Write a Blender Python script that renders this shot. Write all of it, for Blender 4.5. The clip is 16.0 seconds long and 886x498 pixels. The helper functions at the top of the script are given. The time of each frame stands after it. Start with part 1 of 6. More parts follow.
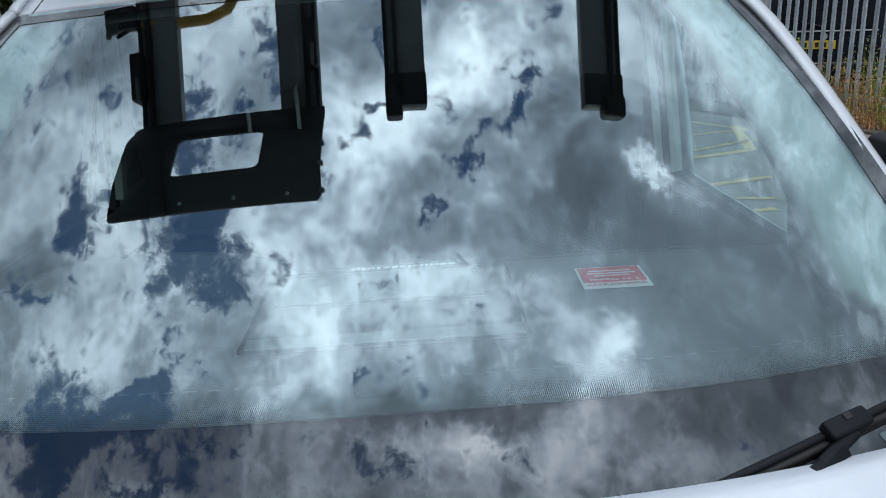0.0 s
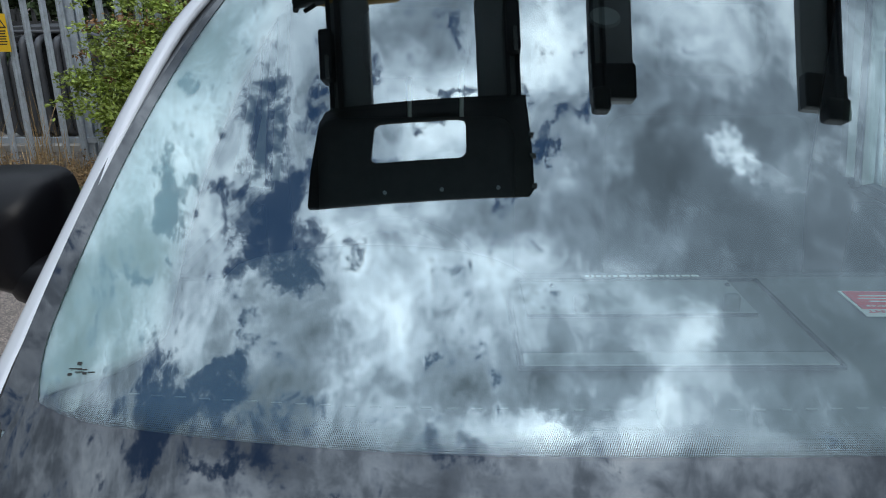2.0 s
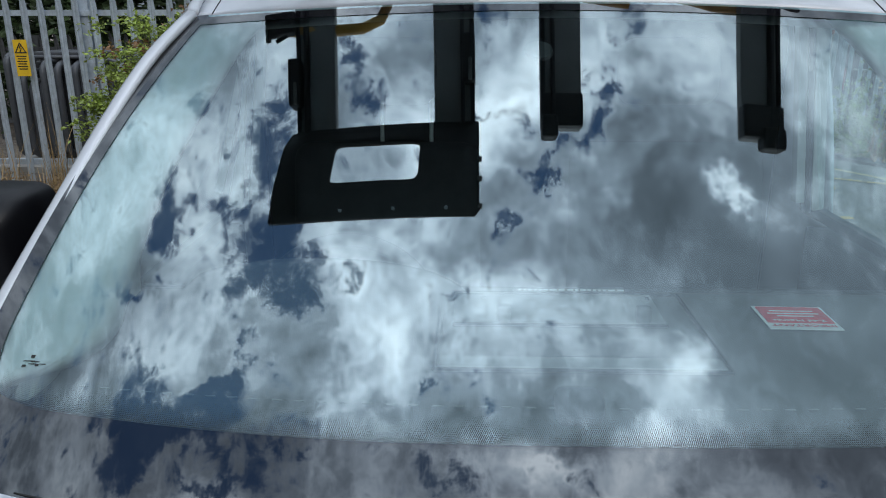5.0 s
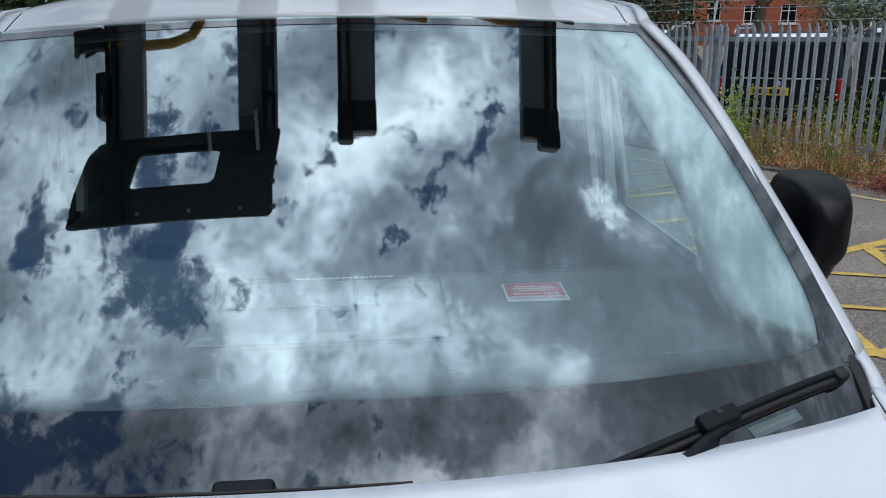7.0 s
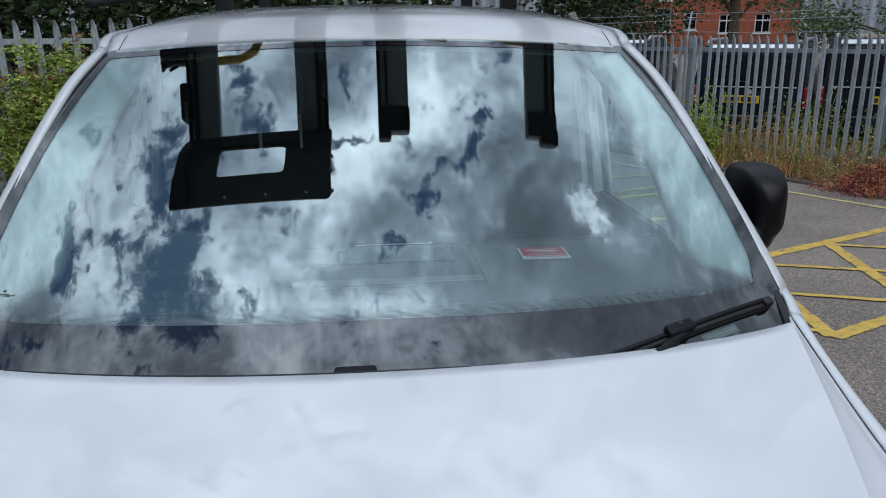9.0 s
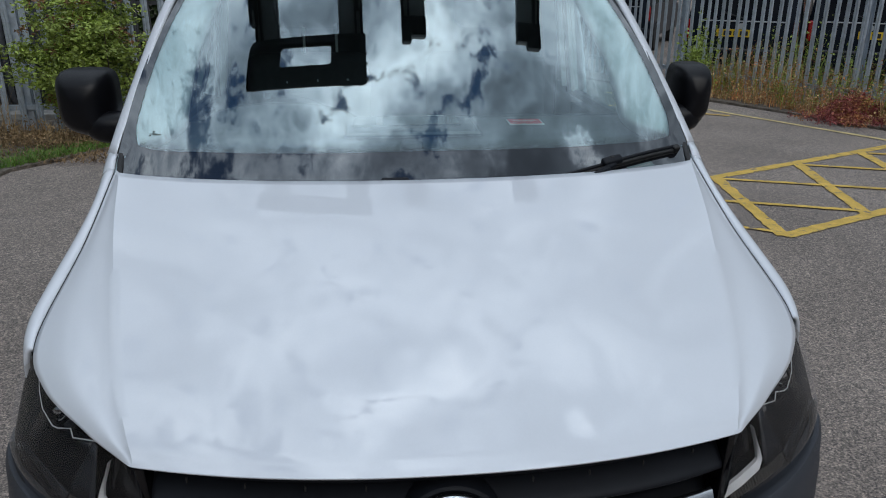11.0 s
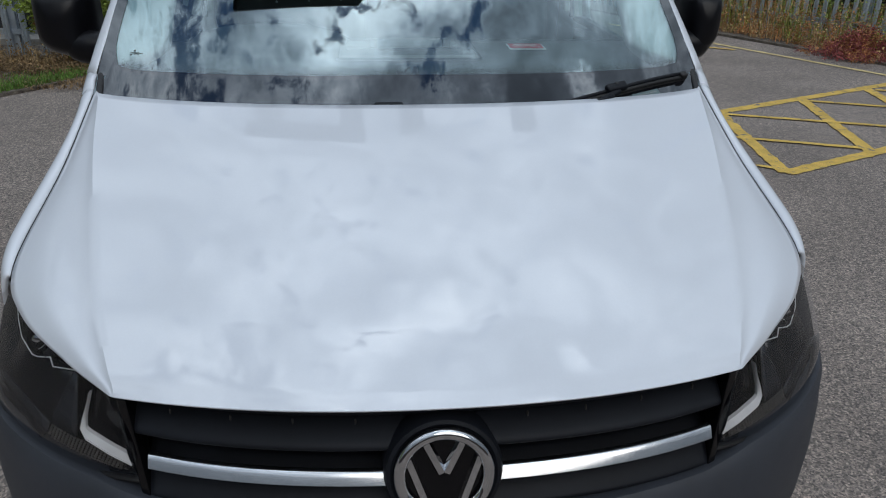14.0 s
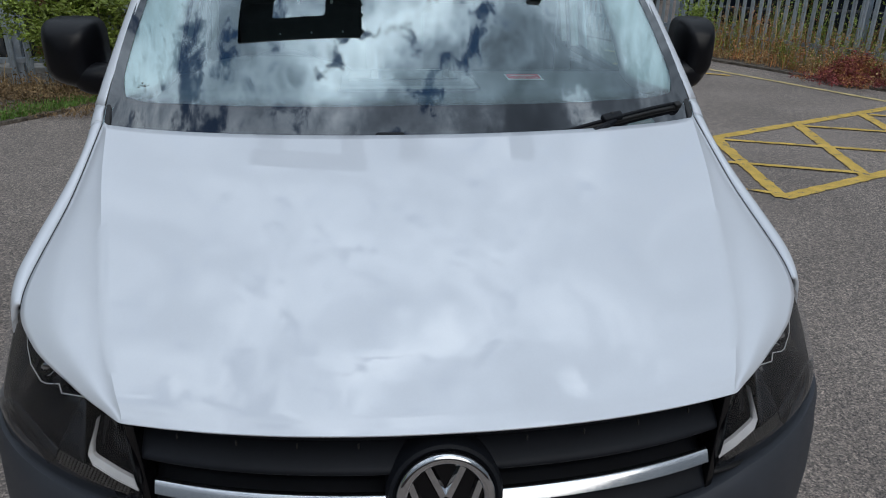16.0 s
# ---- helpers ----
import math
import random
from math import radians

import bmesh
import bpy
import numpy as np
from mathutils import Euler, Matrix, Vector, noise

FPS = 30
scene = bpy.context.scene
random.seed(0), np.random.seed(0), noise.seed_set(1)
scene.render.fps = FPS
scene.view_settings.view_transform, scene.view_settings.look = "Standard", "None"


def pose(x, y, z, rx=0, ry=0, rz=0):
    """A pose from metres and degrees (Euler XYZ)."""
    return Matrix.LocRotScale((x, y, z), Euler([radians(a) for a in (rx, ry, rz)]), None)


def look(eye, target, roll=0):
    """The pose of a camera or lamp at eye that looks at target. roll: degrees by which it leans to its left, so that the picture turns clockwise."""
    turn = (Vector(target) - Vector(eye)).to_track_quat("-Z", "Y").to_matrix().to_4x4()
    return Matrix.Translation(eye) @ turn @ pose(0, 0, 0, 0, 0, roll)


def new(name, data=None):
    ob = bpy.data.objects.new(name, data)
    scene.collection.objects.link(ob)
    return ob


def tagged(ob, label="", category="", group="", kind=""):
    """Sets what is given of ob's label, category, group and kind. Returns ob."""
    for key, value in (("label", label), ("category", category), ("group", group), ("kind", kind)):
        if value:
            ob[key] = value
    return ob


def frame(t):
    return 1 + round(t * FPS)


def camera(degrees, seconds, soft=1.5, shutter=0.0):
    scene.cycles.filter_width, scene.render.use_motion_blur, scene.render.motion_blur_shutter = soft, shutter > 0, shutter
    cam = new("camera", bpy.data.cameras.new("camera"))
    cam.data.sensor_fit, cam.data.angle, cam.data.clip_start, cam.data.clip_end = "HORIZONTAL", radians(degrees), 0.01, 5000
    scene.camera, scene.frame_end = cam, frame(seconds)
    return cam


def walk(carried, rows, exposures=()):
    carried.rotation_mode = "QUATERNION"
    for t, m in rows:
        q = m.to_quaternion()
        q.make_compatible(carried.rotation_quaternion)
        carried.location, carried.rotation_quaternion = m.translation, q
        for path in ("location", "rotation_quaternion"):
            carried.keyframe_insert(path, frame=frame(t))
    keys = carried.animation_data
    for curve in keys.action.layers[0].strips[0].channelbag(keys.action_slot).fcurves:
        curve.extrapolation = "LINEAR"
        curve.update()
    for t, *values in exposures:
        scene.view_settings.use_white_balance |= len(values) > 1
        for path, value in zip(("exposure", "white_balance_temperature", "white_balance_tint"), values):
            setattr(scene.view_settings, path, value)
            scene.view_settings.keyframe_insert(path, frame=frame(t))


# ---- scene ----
cam = camera(60.8, 16.0, soft=1.0)
PATH = [
    (0, (0.071, 0.254, 1.683), (0.072, 2.15, 1.047), -3.3),
    (0.5, (-0.104, 0.286, 1.704), (-0.139, 2.169, 1.03), -3.3),
    (1, (-0.254, 0.34, 1.697), (-0.271, 2.212, 0.994), -2.2),
    (1.5, (-0.276, 0.356, 1.684), (-0.317, 2.231, 0.99), -1.0),
    (2, (-0.278, 0.357, 1.684), (-0.342, 2.243, 1.021), -0.5),
    (2.2, (-0.267, 0.374, 1.695), (-0.373, 2.254, 1.022), -0.5),
    (2.5, (-0.288, 0.382, 1.686), (-0.395, 2.278, 1.058), -0.2),
    (3, (-0.276, 0.412, 1.733), (-0.437, 2.304, 1.107), -0.0),
    (5.5, (-0.078, 0.179, 1.69), (-0.145, 2.087, 1.096), -0.5),
    (6, (0.005, 0.108, 1.731), (-0.006, 2.009, 1.109), -0.8),
    (6.5, (0.068, 0.127, 1.701), (0.114, 2.041, 1.123), -0.4),
    (7, (0.121, 0.14, 1.687), (0.213, 2.057, 1.126), -0.8),
    (7.5, (0.142, 0.142, 1.687), (0.269, 2.06, 1.136), -0.9),
    (8, (0.1, 0.087, 1.701), (0.242, 2.004, 1.15), -0.8),
    (8.2, (0.054, 0.025, 1.71), (0.205, 1.944, 1.169), -0.7),
    (10.3, (-0.041, -0.728, 1.726), (0.089, 1.174, 1.12), -0.2),
    (10.5, (-0.047, -0.794, 1.718), (0.083, 1.1, 1.09), -0.3),
    (11, (-0.093, -0.964, 1.689), (0.047, 0.906, 0.994), 0.1),
    (11.5, (-0.106, -1.048, 1.672), (0.042, 0.796, 0.913), 0.6),
    (12, (-0.112, -1.044, 1.662), (0.038, 0.78, 0.856), 1.1),
    (12.5, (-0.093, -0.97, 1.653), (0.053, 0.841, 0.817), 1.3),
    (13, (-0.082, -0.912, 1.648), (0.059, 0.892, 0.796), 1.2),
    (13.5, (-0.081, -0.902, 1.647), (0.061, 0.899, 0.789), 1.0),
    (14, (-0.085, -0.909, 1.651), (0.061, 0.895, 0.799), 0.9),
    (14.5, (-0.089, -0.915, 1.655), (0.061, 0.894, 0.815), 0.9),
    (15, (-0.092, -0.929, 1.663), (0.059, 0.889, 0.842), 0.8),
    (15.5, (-0.088, -0.937, 1.673), (0.06, 0.888, 0.869), 0.8),
    (16, (-0.089, -0.938, 1.672), (0.059, 0.892, 0.878), 0.7),
]
walk(cam, [(t, look(eye, target, roll)) for t, eye, target, roll in PATH],
     exposures=[(0, .48), (3, .49), (6, .40), (8, .41), (10.3, .07), (12, .09), (16, .09)])

# ---- light ----
SUN_ELEV, SUN_AZ = 40.0, 160.0       # degrees; azimuth from +y towards +x
scene.view_settings.exposure = 0.0

world = bpy.data.worlds.new("sky")
scene.world = world
world.use_nodes = True
wt = world.node_tree
wt.nodes.clear()


def wnode(kind, **kw):
    n = wt.nodes.new(kind)
    for k, v in kw.items():
        n.inputs[k].default_value = v
    return n


def wmath(op, a, b=None, clamp=False):
    n = wt.nodes.new("ShaderNodeMath")
    n.operation, n.use_clamp = op, clamp
    for slot, v in enumerate((a, b)):
        if v is None:
            continue
        if isinstance(v, (int, float)):
            n.inputs[slot].default_value = v
        else:
            wt.links.new(v, n.inputs[slot])
    return n.outputs[0]


def wramp(src, stops):
    n = wt.nodes.new("ShaderNodeValToRGB")
    el = n.color_ramp.elements
    while len(el) < len(stops):
        el.new(0.5)
    for e, (p, c) in zip(el, stops):
        e.position, e.color = p, (*c, 1) if len(c) == 3 else c
    wt.links.new(src, n.inputs[0])
    return n.outputs[0]


def make_sky():
    sky = wt.nodes.new("ShaderNodeTexSky")
    sky.sky_type, sky.sun_disc = "NISHITA", False
    sky.sun_elevation, sky.sun_rotation = radians(SUN_ELEV), radians(SUN_AZ)
    co = wt.nodes.new("ShaderNodeTexCoord")
    sep = wt.nodes.new("ShaderNodeSeparateXYZ")
    wt.links.new(co.outputs["Generated"], sep.inputs[0])
    x, y, z = sep.outputs
    up = wmath("MAXIMUM", z, 0.06)
    u, v = wmath("DIVIDE", x, up), wmath("DIVIDE", y, up)
    flat = wt.nodes.new("ShaderNodeCombineXYZ")
    wt.links.new(u, flat.inputs[0]), wt.links.new(v, flat.inputs[1])

    def noise_of(scale, detail, rough, shift, warp=0.0, colour=False):
        mp = wt.nodes.new("ShaderNodeMapping")
        mp.inputs["Location"].default_value = shift
        wt.links.new(flat.outputs[0], mp.inputs[0])
        n = wnode("ShaderNodeTexNoise", Scale=scale, Detail=detail, Roughness=rough, Distortion=warp)
        wt.links.new(mp.outputs[0], n.inputs["Vector"])
        return n.outputs[1 if colour else 0]

    def centred(src, amount):
        return wmath("MULTIPLY", wmath("SUBTRACT", src, 0.5), amount)

    # ragged coordinates, so that every heap and gap has a torn edge
    wsep = wt.nodes.new("ShaderNodeSeparateColor")
    wt.links.new(noise_of(9.0, 7.0, 0.62, (0, 0, 0), 0.0, True), wsep.inputs[0])
    bu = wmath("ADD", u, centred(wsep.outputs[0], 0.26))
    bv = wmath("ADD", v, centred(wsep.outputs[1], 0.26))

    def bank(cu, cv, ru, rv, amount, turn=0.0):
        # a heap or gap of cloud round one direction of the sky
        c, s = math.cos(radians(turn)), math.sin(radians(turn))
        du, dv = wmath("SUBTRACT", bu, cu), wmath("SUBTRACT", bv, cv)
        a = wmath("ADD", wmath("MULTIPLY", du, c / ru), wmath("MULTIPLY", dv, s / ru))
        b = wmath("ADD", wmath("MULTIPLY", du, -s / rv), wmath("MULTIPLY", dv, c / rv))
        q = wmath("ADD", wmath("MULTIPLY", a, a), wmath("MULTIPLY", b, b))
        return wmath("MULTIPLY", wmath("POWER", 2.718, wmath("MULTIPLY", q, -1.0)), amount)

    def total(terms):
        out = terms[0]
        for t in terms[1:]:
            out = wmath("ADD", out, t)
        return out

    low = wmath("MAXIMUM", wmath("SUBTRACT", 0.62, z), 0.0)
    billow = noise_of(8.0, 12, 0.66, (3.1, 0.7, 0), 0.25)
    shred = noise_of(21.0, 10, 0.69, (0.4, 6.1, 0), 0.5)
    cover = total([wmath("ADD", centred(billow, 1.25), COVER_BASE), centred(shred, 1.2), wmath("MULTIPLY", low, 1.6)] + [bank(*b) for b in CLOUD_GAPS + CLOUD_WISPS + CLOUD_HEAPS])
    mask = wramp(cover, [(0.28, (0.05, 0.05, 0.05)), (0.40, (0.22, 0.22, 0.22)), (0.48, (0.62, 0.62, 0.62)), (0.58, (1, 1, 1))])
    # thin rims of cloud shine, thick cores are grey
    thick = wmath("MINIMUM", wmath("MAXIMUM", wmath("SUBTRACT", cover, 0.46), 0.0), 0.5)
    # the heavy grey cloud is smooth, the broken ones are lumpy
    calm = wmath("SUBTRACT", 1.0, wmath("MINIMUM", total([bank(*b) for b in CLOUD_CALM]), 0.8))
    lumps = wmath("MULTIPLY", wmath("ADD", centred(noise_of(5.2, 10, 0.57, (8.3, 5.2, 0), 0.35), 1.25), centred(shred, -0.16)), calm)
    body = total([wmath("ADD", lumps, BODY_BASE), wmath("MULTIPLY", thick, -0.36),
                  centred(noise_of(2.2, 3, 0.5, (1.3, 2.2, 0)), 0.34), wmath("MULTIPLY", low, -0.12)] + [bank(*b) for b in CLOUD_LIGHT + CLOUD_DARK])
    tone = wramp(body, [(0.06, (0.115, 0.138, 0.168)), (0.26, (0.27, 0.325, 0.395)), (0.46, (0.62, 0.735, 0.875)), (0.64, (1.46, 1.66, 1.88)), (0.88, (2.75, 3.0, 3.2))])
    high = wmath("MAXIMUM", z, 0.0)
    dome = wmath("ADD", 0.26, wmath("MULTIPLY", wmath("POWER", high, 3.0), 0.74))
    lit = wt.nodes.new("ShaderNodeMixRGB")
    lit.blend_type = "MULTIPLY"
    lit.inputs[0].default_value = 1.0
    wt.links.new(tone, lit.inputs[1]), wt.links.new(dome, lit.inputs[2])
    tone = lit.outputs[0]
    blue = wt.nodes.new("ShaderNodeMixRGB")
    blue.blend_type = "MULTIPLY"
    blue.inputs[0].default_value = 1.0
    blue.inputs[2].default_value = (*BLUE, 1)
    wt.links.new(sky.outputs[0], blue.inputs[1])
    mix = wt.nodes.new("ShaderNodeMixRGB")
    wt.links.new(mask, mix.inputs[0])
    wt.links.new(blue.outputs[0], mix.inputs[1])
    wt.links.new(tone, mix.inputs[2])
    bg = wnode("ShaderNodeBackground", Strength=SKY_STRENGTH)
    wt.links.new(mix.outputs[0], bg.inputs[0])
    out = wt.nodes.new("ShaderNodeOutputWorld")
    wt.links.new(bg.outputs[0], out.inputs[0])


BLUE, SKY_STRENGTH = (0.036, 0.070, 0.096), 1.06
COVER_BASE, BODY_BASE = 0.62, 0.59
# clouds over the yard: u, v on a level sheet above the eye, radius along and across, amount, turn
CLOUD_GAPS = [
    (-0.22, 0.395, 0.055, 0.032, -0.36, -30), (-0.05, 0.325, 0.034, 0.018, -0.40, 0), (0.14, 0.295, 0.110, 0.020, -0.46, 36), (0.092, 0.232, 0.026, 0.018, -0.40, 20),
    (0.025, 0.168, 0.034, 0.014, -0.29, 45), (-0.37, 0.140, 0.070, 0.052, -0.44, -60), (-0.58, 0.225, 0.050, 0.045, -0.38, 0), (-0.47, 0.215, 0.034, 0.034, -0.36, 0),
    (-0.52, -0.070, 0.130, 0.046, -0.44, 18), (-0.62, -0.13, 0.060, 0.045, -0.40, 0), (-0.50, 0.53, 0.060, 0.022, -0.27, 10), (0.115, -0.148, 0.022, 0.016, -0.36, 0),
    (-0.45, -0.02, 0.060, 0.022, -0.36, 25), (-0.66, -0.06, 0.050, 0.030, -0.34, 0), (-0.33, 0.185, 0.050, 0.022, -0.34, -20),
]
CLOUD_WISPS = [
    (-0.39, 0.290, 0.050, 0.055, -0.42, 0), (-0.31, 0.215, 0.050, 0.030, -0.38, 0),
    (-0.29, 0.335, 0.018, 0.024, -0.34, 0), (-0.045, 0.405, 0.016, 0.040, -0.28, 0), (-0.075, 0.275, 0.016, 0.022, -0.27, 0), (0.01, -0.09, 0.014, 0.016, -0.26, 0),
    (-0.115, -0.035, 0.010, 0.026, -0.27, 0), (-0.32, -0.115, 0.024, 0.014, -0.18, 0), (-0.25, 0.115, 0.030, 0.010, -0.14, 0), (-0.66, 0.12, 0.050, 0.016, -0.28, 20),
    (-0.45, -0.155, 0.060, 0.014, -0.34, 0), (0.30, 0.72, 0.06, 0.02, -0.16, 0), (-0.10, 0.62, 0.10, 0.02, -0.16, 10),
]
CLOUD_HEAPS = [
    (0.34, 0.16, 0.26, 0.20, 0.34, 0), (-0.08, 0.24, 0.09, 0.10, 0.06, 0), (-0.17, 0.02, 0.10, 0.12, 0.10, 0), (0.75, 0.1, 0.3, 0.4, 0.3, 0), (0.25, -0.1, 0.2, 0.06, 0.2, 0),
]
CLOUD_LIGHT = [
    (0.405, 0.232, 0.044, 0.018, 0.40, 0), (0.32, 0.00, 0.050, 0.040, 0.22, 30), (0.28, -0.10, 0.024, 0.050, 0.18, 0), (-0.03, 0.26, 0.090, 0.080, 0.22, 0), (0.11, 0.38, 0.100, 0.060, 0.33, 0),
    (-0.53, 0.175, 0.060, 0.050, 0.16, 0), (-0.18, 0.01, 0.060, 0.080, 0.10, -60), (0.09, -0.150, 0.070, 0.024, 0.26, 0), (-0.09, -0.115, 0.040, 0.026, 0.14, 0), (-0.62, 0.07, 0.060, 0.060, 0.12, 0),
    (-0.54, 0.37, 0.120, 0.080, 0.19, 0), (0.30, 0.62, 0.20, 0.06, 0.12, 20), (0.44, 0.40, 0.150, 0.080, 0.09, 0), (0.20, 0.25, 0.030, 0.060, 0.16, 0), (-0.36, 0.72, 0.12, 0.12, 0.12, 0),
]
CLOUD_CALM = [(0.40, 0.13, 0.24, 0.17, 0.8, 0), (0.60, -0.05, 0.25, 0.20, 0.6, 0), (0.0, 0.80, 0.9, 0.30, 0.45, 0)]
CLOUD_DARK = [
    (0.23, 0.20, 0.080, 0.080, -0.15, 0), (0.42, 0.13, 0.150, 0.080, -0.13, 0), (0.56, 0.00, 0.160, 0.100, -0.10, 0), (0.06, -0.09, 0.180, 0.040, -0.12, 0), (0.13, 0.05, 0.060, 0.060, -0.05, 0),
    (-0.36, -0.10, 0.100, 0.060, -0.08, 0),
]
make_sky()

sun = new("sun", bpy.data.lights.new("sun", "SUN"))
sun.data.energy, sun.data.angle, sun.data.color = 0.8, radians(44.0), (1.0, 0.975, 0.94)
_az, _el = radians(SUN_AZ), radians(SUN_ELEV)
sun.matrix_world = look((0, 0, 30), Vector((0, 0, 30)) - Vector((math.sin(_az) * math.cos(_el), math.cos(_az) * math.cos(_el), math.sin(_el))))


# ---- materials ----
def material(name, base, rough=0.5, metal=0.0, vary=0.0, scale=8.0, bump=0.0, bump_scale=60.0, coat=0.0, fine=0.0, fine_scale=200.0,
             other=None, spec=0.5, island=0.0, rough_vary=0.0, per_object=0.0, bump_depth=0.01):
    m = bpy.data.materials.new(name)
    m.use_nodes = True
    nt = m.node_tree
    p = nt.nodes["Principled BSDF"]
    p.inputs["Roughness"].default_value, p.inputs["Metallic"].default_value = rough, metal
    p.inputs["Specular IOR Level"].default_value = spec
    p.inputs["Coat Weight"].default_value, p.inputs["Coat Roughness"].default_value = coat, 0.008
    p.inputs["Base Color"].default_value = (*base, 1)
    co = nt.nodes.new("ShaderNodeTexCoord").outputs["Object"]

    def noise_tex(sc, detail=6.0, rgh=0.6):
        n = nt.nodes.new("ShaderNodeTexNoise")
        n.inputs["Scale"].default_value, n.inputs["Detail"].default_value, n.inputs["Roughness"].default_value = sc, detail, rgh
        nt.links.new(co, n.inputs["Vector"])
        return n.outputs[0]

    colour = None
    if vary or other:
        ramp = nt.nodes.new("ShaderNodeValToRGB")
        b = Vector(base)
        lo, hi = (b * (1 - vary), b * (1 + vary)) if other is None else (b, Vector(other))
        ramp.color_ramp.elements[0].position, ramp.color_ramp.elements[1].position = 0.36, 0.64
        ramp.color_ramp.elements[0].color, ramp.color_ramp.elements[1].color = (*lo, 1), (*[min(1, c) for c in hi], 1)
        nt.links.new(noise_tex(scale), ramp.inputs[0])
        colour = ramp.outputs[0]
    for amount, src in ((fine, "noise"), (island, "Random Per Island"), (per_object, "Random")):
        if not amount:
            continue
        if src == "noise":
            val = noise_tex(fine_scale, 3.0, 0.7)
        else:
            val = nt.nodes.new("ShaderNodeNewGeometry" if src == "Random Per Island" else "ShaderNodeObjectInfo").outputs[src]
        rng = nt.nodes.new("ShaderNodeMapRange")
        if src == "noise":
            rng.inputs["From Min"].default_value, rng.inputs["From Max"].default_value = 0.3, 0.7
        rng.inputs["To Min"].default_value, rng.inputs["To Max"].default_value = 1 - amount, 1 + amount
        nt.links.new(val, rng.inputs[0])
        mul = nt.nodes.new("ShaderNodeMixRGB")
        mul.blend_type = "MULTIPLY"
        mul.inputs[0].default_value = 1.0
        if colour is None:
            mul.inputs[1].default_value = (*base, 1)
        else:
            nt.links.new(colour, mul.inputs[1])
        nt.links.new(rng.outputs[0], mul.inputs[2])
        colour = mul.outputs[0]
    if colour is not None:
        nt.links.new(colour, p.inputs["Base Color"])
    if rough_vary:
        rng = nt.nodes.new("ShaderNodeMapRange")
        rng.inputs["From Min"].default_value, rng.inputs["From Max"].default_value = 0.3, 0.7
        rng.inputs["To Min"].default_value, rng.inputs["To Max"].default_value = max(0, rough - rough_vary), rough + rough_vary
        nt.links.new(noise_tex(scale * 1.7), rng.inputs[0])
        nt.links.new(rng.outputs[0], p.inputs["Roughness"])
    if bump:
        bp = nt.nodes.new("ShaderNodeBump")
        bp.inputs["Strength"].default_value, bp.inputs["Distance"].default_value = bump, bump_depth
        nt.links.new(noise_tex(bump_scale, 4.0), bp.inputs["Height"])
        nt.links.new(bp.outputs[0], p.inputs["Normal"])
    return m


def glass_material(name, tint, gloss=1.5, haze=0.0, shade=(0.96, 0.98, 1.0)):
    m = bpy.data.materials.new(name)
    m.use_nodes = True
    nt = m.node_tree
    nt.nodes.clear()
    tr = nt.nodes.new("ShaderNodeBsdfTransparent")
    tr.inputs[0].default_value = (*tint, 1)
    gl = nt.nodes.new("ShaderNodeBsdfGlossy")
    gl.inputs["Roughness"].default_value = haze
    gl.inputs[0].default_value = (*shade, 1)
    fr = nt.nodes.new("ShaderNodeFresnel")
    fr.inputs[0].default_value = gloss
    mx = nt.nodes.new("ShaderNodeMixShader")
    nt.links.new(fr.outputs[0], mx.inputs[0])
    nt.links.new(tr.outputs[0], mx.inputs[1])
    nt.links.new(gl.outputs[0], mx.inputs[2])
    out = nt.nodes.new("ShaderNodeOutputMaterial")
    nt.links.new(mx.outputs[0], out.inputs[0])
    return m


M = {}
M["paint"] = material("white_paint", (0.695, 0.728, 0.785), 0.6, vary=0.012, scale=3.0, coat=1.0, fine=0.01, spec=0.15)
M["paint"].node_tree.nodes["Principled BSDF"].inputs["Coat IOR"].default_value = 1.75
M["plastic"] = material("grey_plastic", (0.032, 0.036, 0.046), 0.55, vary=0.12, scale=6, bump=0.25, bump_scale=900, fine=0.12, fine_scale=500, bump_depth=0.002)
M["grille"] = material("grille_plastic", (0.009, 0.0105, 0.0145), 0.5, vary=0.12, scale=6, spec=0.2, bump=0.25, bump_scale=900, fine=0.12, fine_scale=500, bump_depth=0.002)
M["mirror_shell"] = material("black_plastic", (0.005, 0.005, 0.0068), 0.30, spec=0.24, vary=0.1, scale=6, bump=0.12, bump_scale=1100, fine=0.1, fine_scale=600, bump_depth=0.002)
M["rubber"] = material("rubber", (0.012, 0.012, 0.013), 0.6, vary=0.2, scale=15)
M["frit"] = material("ceramic_edge", (0.006, 0.006, 0.008), 0.0, fine=0.05)
M["frit"].node_tree.nodes["Principled BSDF"].inputs["IOR"].default_value = 2.0
M["frit"].node_tree.nodes["Principled BSDF"].inputs["Specular Tint"].default_value = (0.89, 0.95, 1.0, 1)
M["chrome"] = material("chrome", (0.62, 0.625, 0.64), 0.05, 1.0, rough_vary=0.02, scale=30)
M["chrome_soft"] = material("brushed_chrome", (0.74, 0.745, 0.76), 0.17, 1.0, rough_vary=0.03, scale=30)
M["black_gloss"] = material("gloss_black", (0.003, 0.003, 0.004), 0.06, fine=0.05, spec=0.3)
M["lamp_bowl"] = material("lamp_bowl", (0.008, 0.009, 0.0115), 0.18, 0.3, vary=0.2, scale=20)
M["lamp_facet"] = material("lamp_facet", (0.034, 0.037, 0.044), 0.25, 0.4, vary=0.15, scale=30)
M["lamp_rib"] = material("lamp_rib", (0.050, 0.046, 0.045), 0.6, 0.0, vary=0.2, scale=60)
